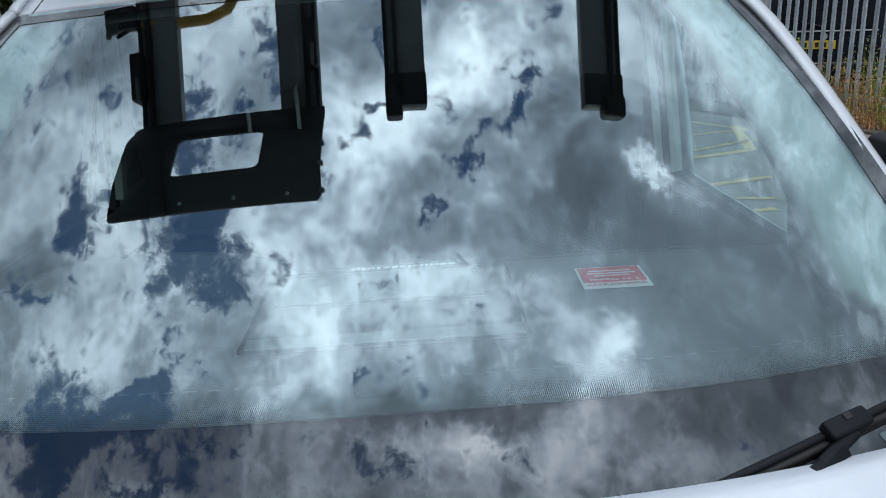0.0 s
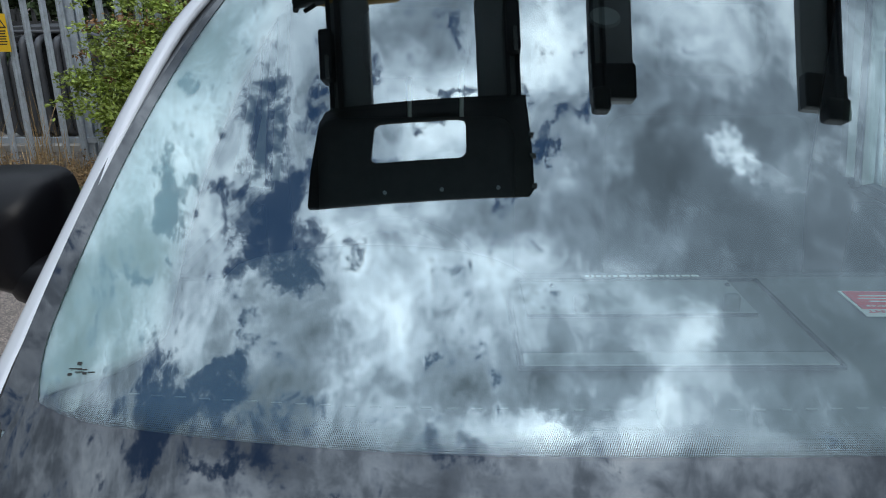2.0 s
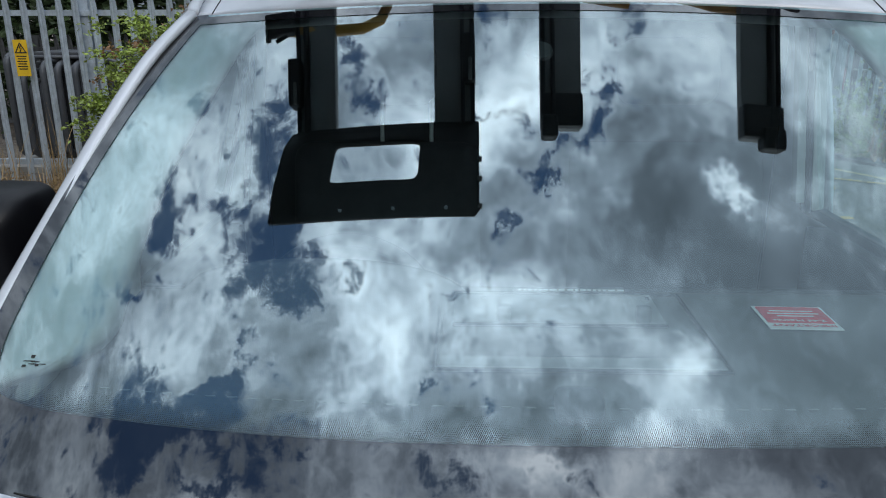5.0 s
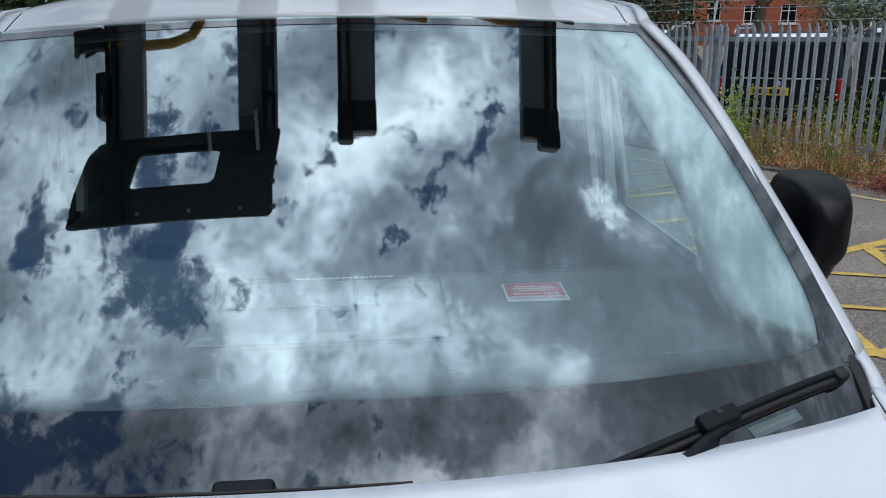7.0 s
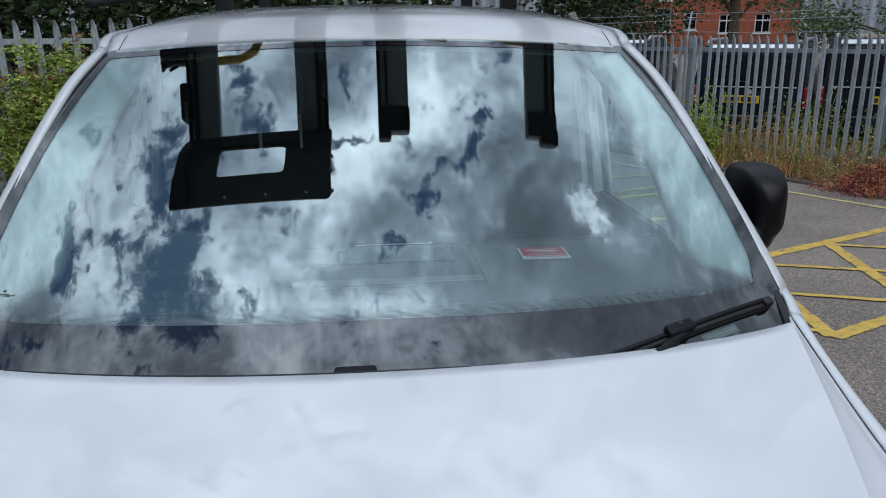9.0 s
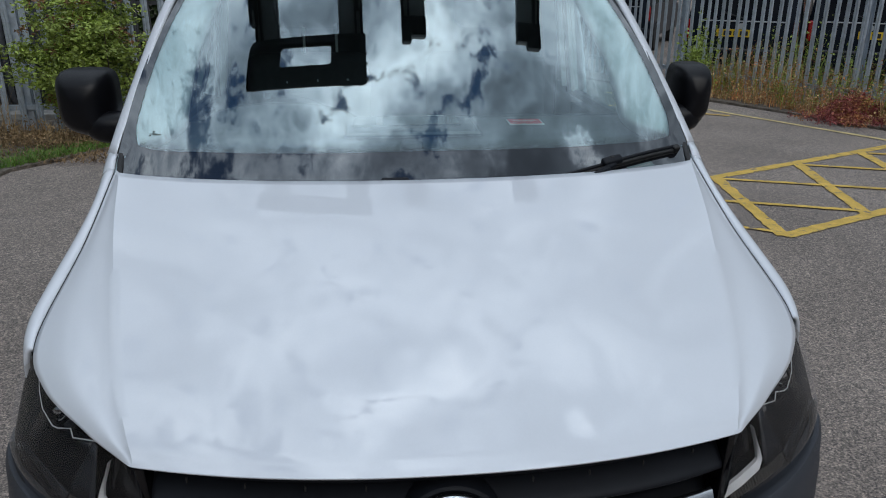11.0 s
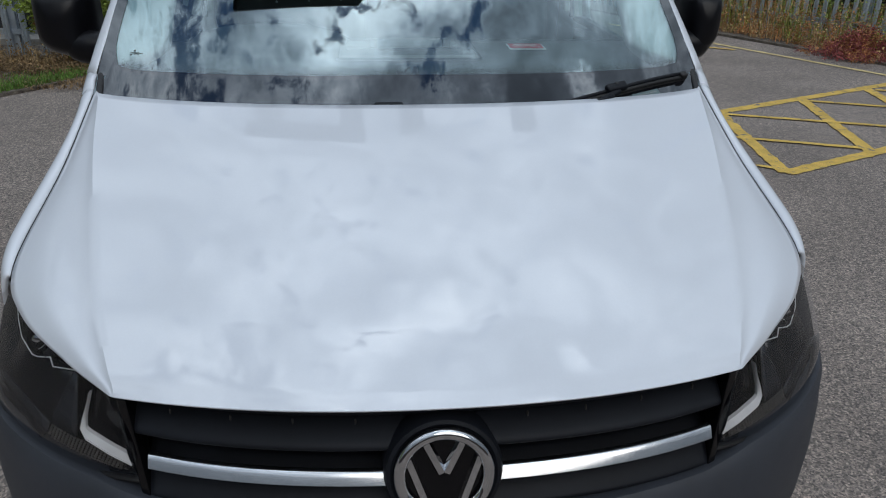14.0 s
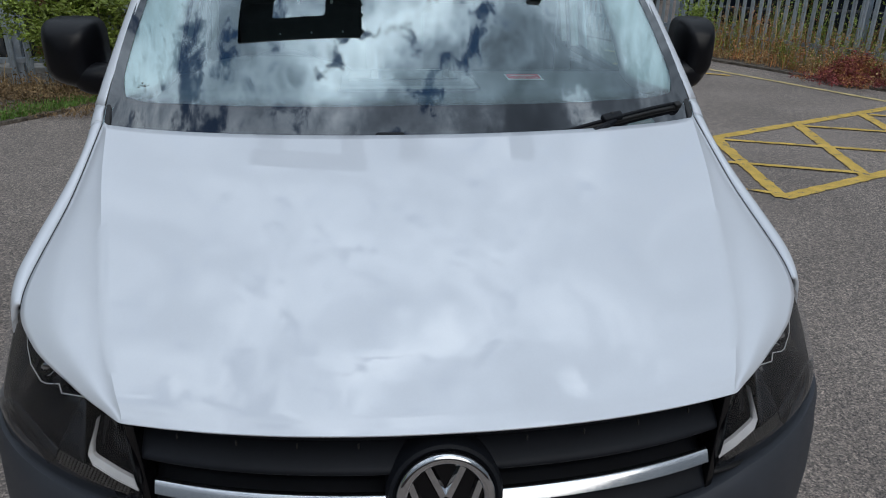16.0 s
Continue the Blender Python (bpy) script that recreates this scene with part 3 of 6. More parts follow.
def sides():
    for s in (-1, 1):
        def side_x(y, z):
            front = max(0.0, 1.0 - (y - 0.5) / 0.9)
            b = 0.897 - 0.10 * max(0.0, (z - 0.80) / 0.40) ** 2 - 0.03 * max(0.0, (0.6 - z) / 0.4) ** 2
            if y < 1.1:
                b -= 0.035 * front * max(0, (z - 0.7) / 0.3)
            if y < 1.3:
                b -= 0.030 * math.exp(-((y - 0.88) / 0.20) ** 2) * max(0.0, (z - 0.78) / 0.30)
            b += 0.028 * math.exp(-((y - 1.13) / 0.12) ** 2) * max(0.0, (z - 0.9) / 0.25)
            if y > 4.1:
                b -= 0.10 * ((y - 4.1) / 0.3) ** 2
            return b

        def arch(y):
            z = 0.26
            for c in (0.90, 3.58):
                if abs(y - c) < 0.36:
                    z = max(z, 0.31 + math.sqrt(0.36 ** 2 - (y - c) ** 2))
            return z

        def fender(u, v):
            e = HOOD_EDGE((3.82 + 2.18 * u) / 6)
            y, zt = e.y + 0.004 + 0.02 * v * (1 - u) + 0.06 * u * v, e.z
            zb = max(arch(y), 0.30 if y > 0.60 else 0.70)
            tuck = 0.045 * max(0.0, 1 - 4.0 * u) ** 1.5 - 0.004 * (1 - u)
            if v < 0.35:
                k = v / 0.35
                xo = side_x(y, zt - 0.13) - tuck
                a = k * math.pi / 2
                return (s * (e.x + 0.0028 + (xo - e.x - 0.0028) * math.sin(a) ** 0.65), y, zt - 0.13 * (1 - math.cos(a)))
            k = (v - 0.35) / 0.65
            z = zt - 0.13 + (zb - zt + 0.13) * k
            return (s * (side_x(y, z) - tuck * (1 - k)), y, z)
        bm = grid(40, 26, fender)
        solid(part("fender", tidy(bm), "paint", VAN, "white front wing", smooth=True), 0.01, 0)

        def lower(y0, y1, n, name):
            def pt(u, v):
                y = y0 + (y1 - y0) * u
                z = arch(y) + (1.19 - arch(y)) * v
                return (s * side_x(y, z), y, z)
            ob = part(name, tidy(grid(n, 16, pt)), "paint", VAN, smooth=True)
            return solid(ob, 0.012, 0)
        lower(1.125, 2.20, 24, "door_panel")
        lower(2.206, 4.40, 60, "side_panel")

        # greenhouse: pillars, rails and the closed rear flank
        def up_x(y, z):
            k = (z - 1.19) / (1.72 - 1.19)
            b = side_x(max(y, 1.2), 1.19)
            return b + (0.700 - b) * k + 0.012 * math.sin(math.pi * k)

        def pillar(u, v):
            # outer white skin of the windscreen pillar: from the glass edge round to the door frame
            a = PILLAR(u)
            d = Vector((0.040, 0.072, -0.026))
            k = v
            p = a + Vector((-0.002, 0, 0.003)) + d * (k * (1 - 0.25 * u ** 3)) + Vector((0.012, 0, 0.013)) * math.sin(math.pi * k)
            return (s * p.x, p.y, p.z)
        ob = part("a_pillar", tidy(grid(24, 8, pillar)), "paint", VAN, "white windscreen pillar", smooth=True)
        solid(ob, 0.012, 0)

        def wing_corner(u, v):
            # upper end of the wing: runs on from the foot of the pillar and rolls down to the wing's top
            a, b = Vector(pillar(0.0, v)), Vector(fender(1.0, 0.35 * v))
            p = a.lerp(b, u)
            p.z += 0.010 * math.sin(math.pi * u) * (1 - v)
            return p
        solid(part("wing_corner", tidy(grid(12, 10, wing_corner)), "paint", VAN, "white upper end of the wing", smooth=True), 0.008, 0)

        def rear_flank(u, v):
            y, z = 2.206 + 2.19 * u, 1.19 + 0.53 * v
            return (s * up_x(y, z), y - 0.10 * v * u, z)
        solid(part("side_panel", tidy(grid(30, 10, rear_flank)), "paint", VAN, smooth=True), 0.012, 0)

        def frame_piece(pts, name="door_frame", w=0.05):
            bm = bmesh.new()
            n = len(pts)
            out, inn = [], []
            cy, cz = sum(p[0] for p in pts) / n, sum(p[1] for p in pts) / n
            for y, z in pts:
                d = Vector((cy - y, cz - z)).normalized() * w
                out.append(bm.verts.new((s * (up_x(y, z) - 0.050), y + 0.03, z)))
                inn.append(bm.verts.new((s * (up_x(y, z) - 0.055), y + 0.03 + d.x, z + d.y)))
            for k in range(n):
                bm.faces.new((out[k], out[(k + 1) % n], inn[(k + 1) % n], inn[k]))
            bmesh.ops.recalc_face_normals(bm, faces=bm.faces)
            return solid(part(name, bm, "rubber", VAN, "black window frame"), 0.02, 0)
        outline = [(1.20, 1.19), (1.36, 1.335), (1.56, 1.49), (1.80, 1.655), (1.95, 1.70), (2.20, 1.71), (2.20, 1.45), (2.20, 1.19)]
        frame_piece(outline)
        bm = bmesh.new()
        cy, cz = 1.85, 1.42
        vs = [bm.verts.new((s * (up_x(y, z) - 0.055), y + 0.03 + (cy - y) * 0.05, z + (cz - z) * 0.05)) for y, z in outline]
        bm.faces.new(vs)
        bmesh.ops.triangulate(bm, faces=bm.faces)
        g = part("side_window", bm, "side_glass", VAN, "clear side window glass")
        g.visible_shadow = False
        bm = box(None, (0.012, 1.02, 0.02), pose(s * 0.782, 1.72, 1.195), 0.004)
        part("window_seal", bm, "rubber", VAN)


PILLAR = curve([(0.792, 1.100, 1.214), (0.780, 1.22, 1.300), (0.765, 1.36, 1.396), (0.742, 1.52, 1.512), (0.712, 1.66, 1.612), (0.668, 1.775, 1.688)])


def roof():
    def pt(u, v):
        x = 2 * u - 1
        yf = 1.762 + 0.02 * x * x
        if v < 0.12:
            k = v / 0.12
            y, z = yf + 0.10 * k, 1.716 + 0.038 * k + 0.012 * math.sin(math.pi * k * 0.5)
        else:
            k = (v - 0.12) / 0.88
            y = yf + 0.10 + (4.32 - yf) * k
            z = 1.766 + 0.062 * min(1.0, k * 4.0) ** 0.6 - 0.02 * max(0, k - 0.6) ** 2
        half = 0.668 + 0.034 * min(1, v * 4)
        return (x * half, y, z - 0.026 * x * x - 0.032 * abs(x) ** 7 * min(1, v * 5))
    ob = part("roof", tidy(grid(60, 50, pt)), "paint", VAN, "white roof panel with rounded front edge", smooth=True)
    solid(ob, 0.012)
    for s in (-1, 1):
        pts = []
        for i in range(30):
            q = Vector(pt(0.5 + s * 0.5 * (0.955 - 0.05 * min(1, i / 8)), i / 29))
            q.z += 0.0005
            pts.append(q)
        part("roof_gutter", tube(None, pts, 0.0011, 6), "rubber", VAN, "dark gutter line", smooth=True)
    # white rail over the doors, running on from the windscreen pillar
    for s in (-1, 1):
        def rail(u, v):
            e = Vector(pt(1.0, u))
            f = min(1.0, u * 6.0)
            d = Vector((0.030, 0.054 * (1 - f), -0.0195)).lerp(Vector((0.030, 0.0, -0.055)), f)
            q = e + Vector((-0.002, 0, 0.003)) + d * v + Vector((0.012, 0, 0.013)) * math.sin(math.pi * v)
            return (s * q.x, q.y, q.z)
        solid(part("cant_rail", tidy(grid(40, 8, rail)), "paint", VAN, "white rail above the doors", smooth=True), 0.01, 0)
    # closed tail
    def tail(u, v):
        z = 0.30 + 1.44 * v
        half = 0.85 if z < 1.19 else 0.85 - 0.16 * (z - 1.19) / 0.55
        return ((2 * u - 1) * half, 4.39 - 0.11 * max(0, (z - 1.0)) ** 1.2, z)
    solid(part("tail_door", tidy(grid(8, 12, tail)), "paint", VAN, smooth=True), 0.02)
    part("underbody", box(None, (1.5, 4.0, 0.05), pose(0, 2.3, 0.27), 0.01), "rubber", VAN)




def windscreen():
    def edge(x, top):
        k = abs(x)
        return 1.757 + 0.022 * k ** 2 if top else 0.905 + 0.105 * k ** 2.4

    def pt(u, v):
        x = 2 * u - 1
        y = edge(x, False) + (edge(x, True) - edge(x, False)) * v
        half = 0.785 - 0.012 * v - 0.105 * v ** 2.7 + 0.020 * v * (1 - v)
        X = x * half
        return (X, y, glass_z(X, y))
    ob = part("windscreen", tidy(grid(61, 41, pt)), "glass", VAN, "curved windscreen glass reflecting broken clouds", smooth=True)
    ob.visible_shadow = False
    # dark ceramic band along the rim of the glass, broad at the foot
    bm = bmesh.new()
    n = 80

    def lowered(u, v):
        p = Vector(pt(u, v))
        p.z += 0.0010
        p.y -= 0.0006
        return p
    rim = []
    for i in range(n + 1):
        rim.append((i / n, 0.0, i / n, 0.122 + 0.05 * (max(0, abs(2 * i / n - 1) - 0.80) / 0.20) ** 2.5))
    strips = [[(a[0], a[1]) for a in rim], [(min(max(a[2], 0.024), 0.976), a[3]) for a in rim]]
    rows = [[bm.verts.new(lowered(*q)) for q in r] for r in strips]
    for k in range(n):
        bm.faces.new((rows[0][k], rows[0][k + 1], rows[1][k + 1], rows[1][k]))
    for side in (0, 1):
        va = [bm.verts.new(lowered(side, 0.10 + 0.90 * i / 40)) for i in range(41)]
        w = 0.019
        vb = [bm.verts.new(lowered(abs(side - (w + 0.024 * (max(0, 0.15 - 0.90 * i / 40) / 0.15) ** 2)), 0.10 + 0.90 * i / 40)) for i in range(41)]
        for k in range(40):
            bm.faces.new((va[k], va[k + 1], vb[k + 1], vb[k]))
    va = [bm.verts.new(lowered(i / n, 0.992)) for i in range(n + 1)]
    vb = [bm.verts.new(lowered(i / n, 0.972 - 0.006 * abs(2 * i / n - 1))) for i in range(n + 1)]
    for k in range(n):
        bm.faces.new((va[k], va[k + 1], vb[k + 1], vb[k]))
    bmesh.ops.recalc_face_normals(bm, faces=bm.faces)
    part("glass_border", bm, "frit", ob, "black ceramic border of the windscreen", smooth=True)
    # fading dots above the dark foot, and the etched maker's mark as plain strokes
    bm = bmesh.new()
    for row in range(14):
        r = 0.00092 - 0.000052 * row
        for k in range(640):
            u0 = 0.035 + 0.93 * (k + 0.5 * (row % 2)) / 640
            v0 = 0.1235 + 0.0025 * row + 0.05 * (max(0, abs(2 * u0 - 1) - 0.80) / 0.20) ** 2.5
            c = lowered(u0, v0)
            e1, e2 = Vector((1, 0, 0)), Vector((0, 0.842, 0.539))
            bm.faces.new([bm.verts.new(c + e1 * (r * math.cos(a)) + e2 * (r * math.sin(a))) for a in (0, 1.2566, 2.5133, 3.7699, 5.0265)])
    bmesh.ops.recalc_face_normals(bm, faces=bm.faces)
    part("glass_dots", bm, "frit", ob, "fading black dots above the border")["kind"] = "stuff"
    for dx, dy, w, h in ((0, 0.026, 0.010, 0.010), (-0.006, 0.012, 0.030, 0.003), (0.012, 0.006, 0.022, 0.003), (-0.016, -0.002, 0.010, 0.008), (0.006, 0.0, 0.020, 0.003), (0.020, -0.006, 0.009, 0.007), (0.036, -0.006, 0.016, 0.0025)):
        x, y = -0.700 + 0.5 * dx, 1.130 + 0.45 * dy * 0.84
        bm = box(None, (0.5 * w, 0.4 * h, 0.0006), Matrix.Translation((x, y, glass_z(x, y) + 0.001)) @ pose(0, 0, 0, 32.6, 0, 0))
        part("etched_mark", bm, "black_mark", ob)
    # black strip that fills the joint between glass and pillar
    for s in (-1, 1):
        bm = bmesh.new()
        rows = []
        for i in range(31):
            a = PILLAR(i / 30)
            v = min(1.0, max(0.0, (a.y - 1.010) / 0.769))
            g = Vector(pt(1.0, v))
            b = a + Vector((0.004, 0.003, 0.002))
            rows.append([bm.verts.new((s * q.x, q.y, q.z)) for q in (g + Vector((-0.004, 0, -0.001)), (g + b) / 2 + Vector((0, 0, 0.001)), b)])
        for p, q in zip(rows, rows[1:]):
            for k in range(2):
                bm.faces.new((p[k], p[k + 1], q[k + 1], q[k]))
        bmesh.ops.recalc_face_normals(bm, faces=bm.faces)
        solid(part("joint_strip", bm, "rubber", ob, "black joint strip", smooth=True), 0.004, 0)


hood(), sides(), roof()
windscreen()


def cowl():
    def pt(u, v):
        x = 2 * u - 1
        X = 0.80 * x
        y = 0.86 + 0.15 * abs(x) ** 2.4 + 0.09 * v
        return (X, y, glass_z(X, 0.93 + 0.13 * abs(x) ** 2.4) - 0.035 + 0.012 * v)
    solid(part("cowl", tidy(grid(40, 5, pt)), "rubber", VAN, "black plastic scuttle under the windscreen", smooth=True), 0.01)
    for s in (-1, 1):
        bm = prism(None, [(1.000, 1.160), (1.100, 1.222), (1.096, 1.229), (1.050, 1.208), (0.996, 1.176)], 0.764, 0.780, lambda a, b, c: (s * (c + 0.12 * (a - 1.05)), a, b))
        bevelled(part("cowl_end", bm, "rubber", VAN, "black rubber corner piece"), 0.006)
    # washer jet in the middle of the scuttle
    bm = bmesh.new()
    box(bm, (0.072, 0.030, 0.018), pose(-0.055, 0.905, 1.178, 25), 0.007, 3)
    box(bm, (0.03, 0.008, 0.010), pose(-0.055, 0.890, 1.180, 25), 0.003)
    part("washer_jet", bm, "grille", VAN, "black plastic cap", smooth=40)


def front():
    # bumper: broad unpainted moulding that wraps round the corners
    prof = [(0.0, 0.030), (0.004, -0.012), (0.018, -0.024), (0.060, -0.030), (0.075, -0.036), (0.16, -0.044), (0.26, -0.038), (0.36, -0.014), (0.46, 0.03)]

    def foot_of_lamp(k):
        if k < 0.54:
            return 0.712 - 0.012 * (1 - k / 0.54)
        q = (k - 0.54) / 0.46
        return 0.712 + 0.018 * min(1, q * 4) + 0.012 * q ** 1.6

    def bump_pt(u, v):
        a = 2 * u - 1
        x = math.copysign(abs(a) ** 0.85, a) * HALF
        zd, out = prof[round(v * 8)]
        z = foot_of_lamp(abs(x) / HALF) - zd
        k = abs(x) / HALF
        return (x * (1 - out * 0.35 * k ** 6), nose(x, 0.78) + out * (1 - 0.75 * k ** 8), z)
    ob = part("bumper", tidy(grid(121, 9, bump_pt)), "plastic", VAN, "dark grey unpainted bumper", smooth=38)
    solid(ob, 0.015, 0)
    grille = thing("grille", "dark grey grille with broad slats", "grille")
    grille.parent = VAN
    del grille["category"]

    def band(z0, z1, half, out, name, mat, rnd=0.0, n=61, lab="", slope=0.0):
        def pt(u, v):
            x = (2 * u - 1) * half
            a = (v - 0.5) * math.pi
            return (x, nose(x) - out - rnd * math.cos(a) + slope * v, z0 + (z1 - z0) * v)
        ob = part(name, tidy(grid(n, 9, pt)), mat, grille, lab, smooth=60)
        return solid(ob, 0.006, 0)
    band(0.690, 0.915, 0.55, -0.130, "backing", "black_mark")
    band(0.892, 0.903, 0.528, -0.034, "top_rim", "grille", 0.003)

    def ramp_slat(name, prof, half):
        """A broad slat whose face slopes forward to a rolled lower edge; prof: height and set-back."""
        rows = curve([(z, o, 0) for z, o in prof])

        def pt(u, v):
            x = (2 * u - 1) * half(v)
            q = rows(v)
            return (x, nose(x) + q.y, q.x)
        ob = part(name, tidy(grid(61, 22, pt)), "grille", grille, smooth=60)
        return solid(ob, 0.004, 0)
    ramp_slat("slat", [(0.894, 0.125), (0.880, 0.088), (0.862, 0.048), (0.846, 0.020), (0.838, 0.013), (0.834, 0.015), (0.831, 0.022), (0.830, 0.055)], lambda v: 0.522 - 0.014 * v)
    ramp_slat("lower_slat", [(0.776, 0.080), (0.760, 0.052), (0.740, 0.022), (0.724, 0.004), (0.718, 0.000), (0.713, 0.003), (0.711, 0.012), (0.710, 0.045)], lambda v: 0.500)
    strip_rows = [(0.012, -0.0105), (-0.009, -0.0105), (-0.0105, -0.0085), (-0.0040, 0.0025), (0.0005, 0.0082), (0.0030, 0.0100), (0.012, 0.0100)]
    for s in (-1, 1):
        def strip(u, v):
            x = s * (0.086 + 0.399 * u)
            back, z = strip_rows[round(v * 6)]
            return (x, nose(x) + back, 0.789 + z + 0.003 * u)
        part("chrome_strip", tidy(grid(30, 7, strip)), "chrome_soft", grille, "bright chrome strip", smooth=50)
        line = [(s * (0.086 + 0.399 * i / 20), nose(0.086 + 0.399 * i / 20) + 0.002, 0.7735 + 0.003 * i / 20) for i in range(21)]
        part("chrome_line", tube(None, line, 0.0018, 6), "chrome_soft", grille, "thin chrome line", smooth=True)
        bm = prism(None, [(0.490, 0.700), (0.506, 0.700), (0.530, 0.898), (0.512, 0.900)], 0, 1, lambda a, b, c: (s * a, nose(a, b) - 0.006 + 0.05 * c, b))
        bevelled(part("side_rim", bm, "black_gloss", grille), 0.003)
        for k in range(4):
            x = 0.14 + 0.10 * k
            part("clip", box(None, (0.003, 0.005, 0.009), pose(s * x, nose(x) + 0.024, 0.884), 0.001), "black_mark", grille)
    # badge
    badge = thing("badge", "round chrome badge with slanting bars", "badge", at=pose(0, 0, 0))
    badge.parent = VAN
    del badge["category"]
    m = pose(0, 0.036, 0.803, 90 - 12, 0, 0)

    def ring(u, v, R, r, depth, lift=0.0):
        a, b = 2 * math.pi * u, 2 * math.pi * v
        return m @ Vector(((R + r * math.cos(b)) * math.cos(a), (R + r * math.cos(b)) * math.sin(a), lift + depth * math.sin(b)))

    def cup(u, v):
        a = 2 * math.pi * u
        r, h = [(0.099, -0.05), (0.098, -0.012), (0.094, -0.001), (0.088, 0.001), (0.0825, -0.004)][round(v * 4)]
        return m @ Vector((r * math.cos(a), r * math.sin(a), h))
    part("surround", tidy(grid(64, 5, cup, close_u=True)), "grille", badge, "dark grey round surround", smooth=50)
    part("ring", tidy(grid(64, 13, lambda u, v: ring(u, v, 0.0725, 0.0105, 0.0095, 0.003), close_u=True)), "chrome", badge, "chrome ring", smooth=True)
    bm = bmesh.new()
    bmesh.ops.create_circle(bm, cap_ends=True, segments=48, radius=0.083, matrix=m @ Matrix.Translation((0, 0, -0.003)))
    part("disc", bm, "black_gloss", badge)
    for x0, y0, x1, y1 in ((-0.033, 0.064, -0.004, 0.004), (0.033, 0.064, 0.004, 0.004), (-0.060, 0.034, -0.026, -0.060), (0.060, 0.034, 0.026, -0.060)):
        d = Vector((x1 - x0, y1 - y0, 0))
        q = m @ Matrix.Translation(((x0 + x1) / 2, (y0 + y1) / 2, 0.0)) @ Matrix.Rotation(math.atan2(-d.x, d.y), 4, "Z")
        half, flat = 0.0085, 0.0052
        bm = prism(None, [(-half, -0.002), (half, -0.002), (flat, 0.0062), (-flat, 0.0062)], -d.length / 2, d.length / 2, lambda i, j, k: q @ Vector((i, k, j)))
        part("bar", bm, "chrome", badge)


LAMP_TOP = curve([(0.531, 0.894, 0), (0.60, 0.905, 0), (0.68, 0.922, 0), (0.765, 0.935, 0), (0.843, 0.957, 0)])
LAMP_FOOT = curve([(0.508, 0.742, 0), (0.60, 0.730, 0), (0.69, 0.734, 0), (0.79, 0.739, 0), (0.886, 0.752, 0)])


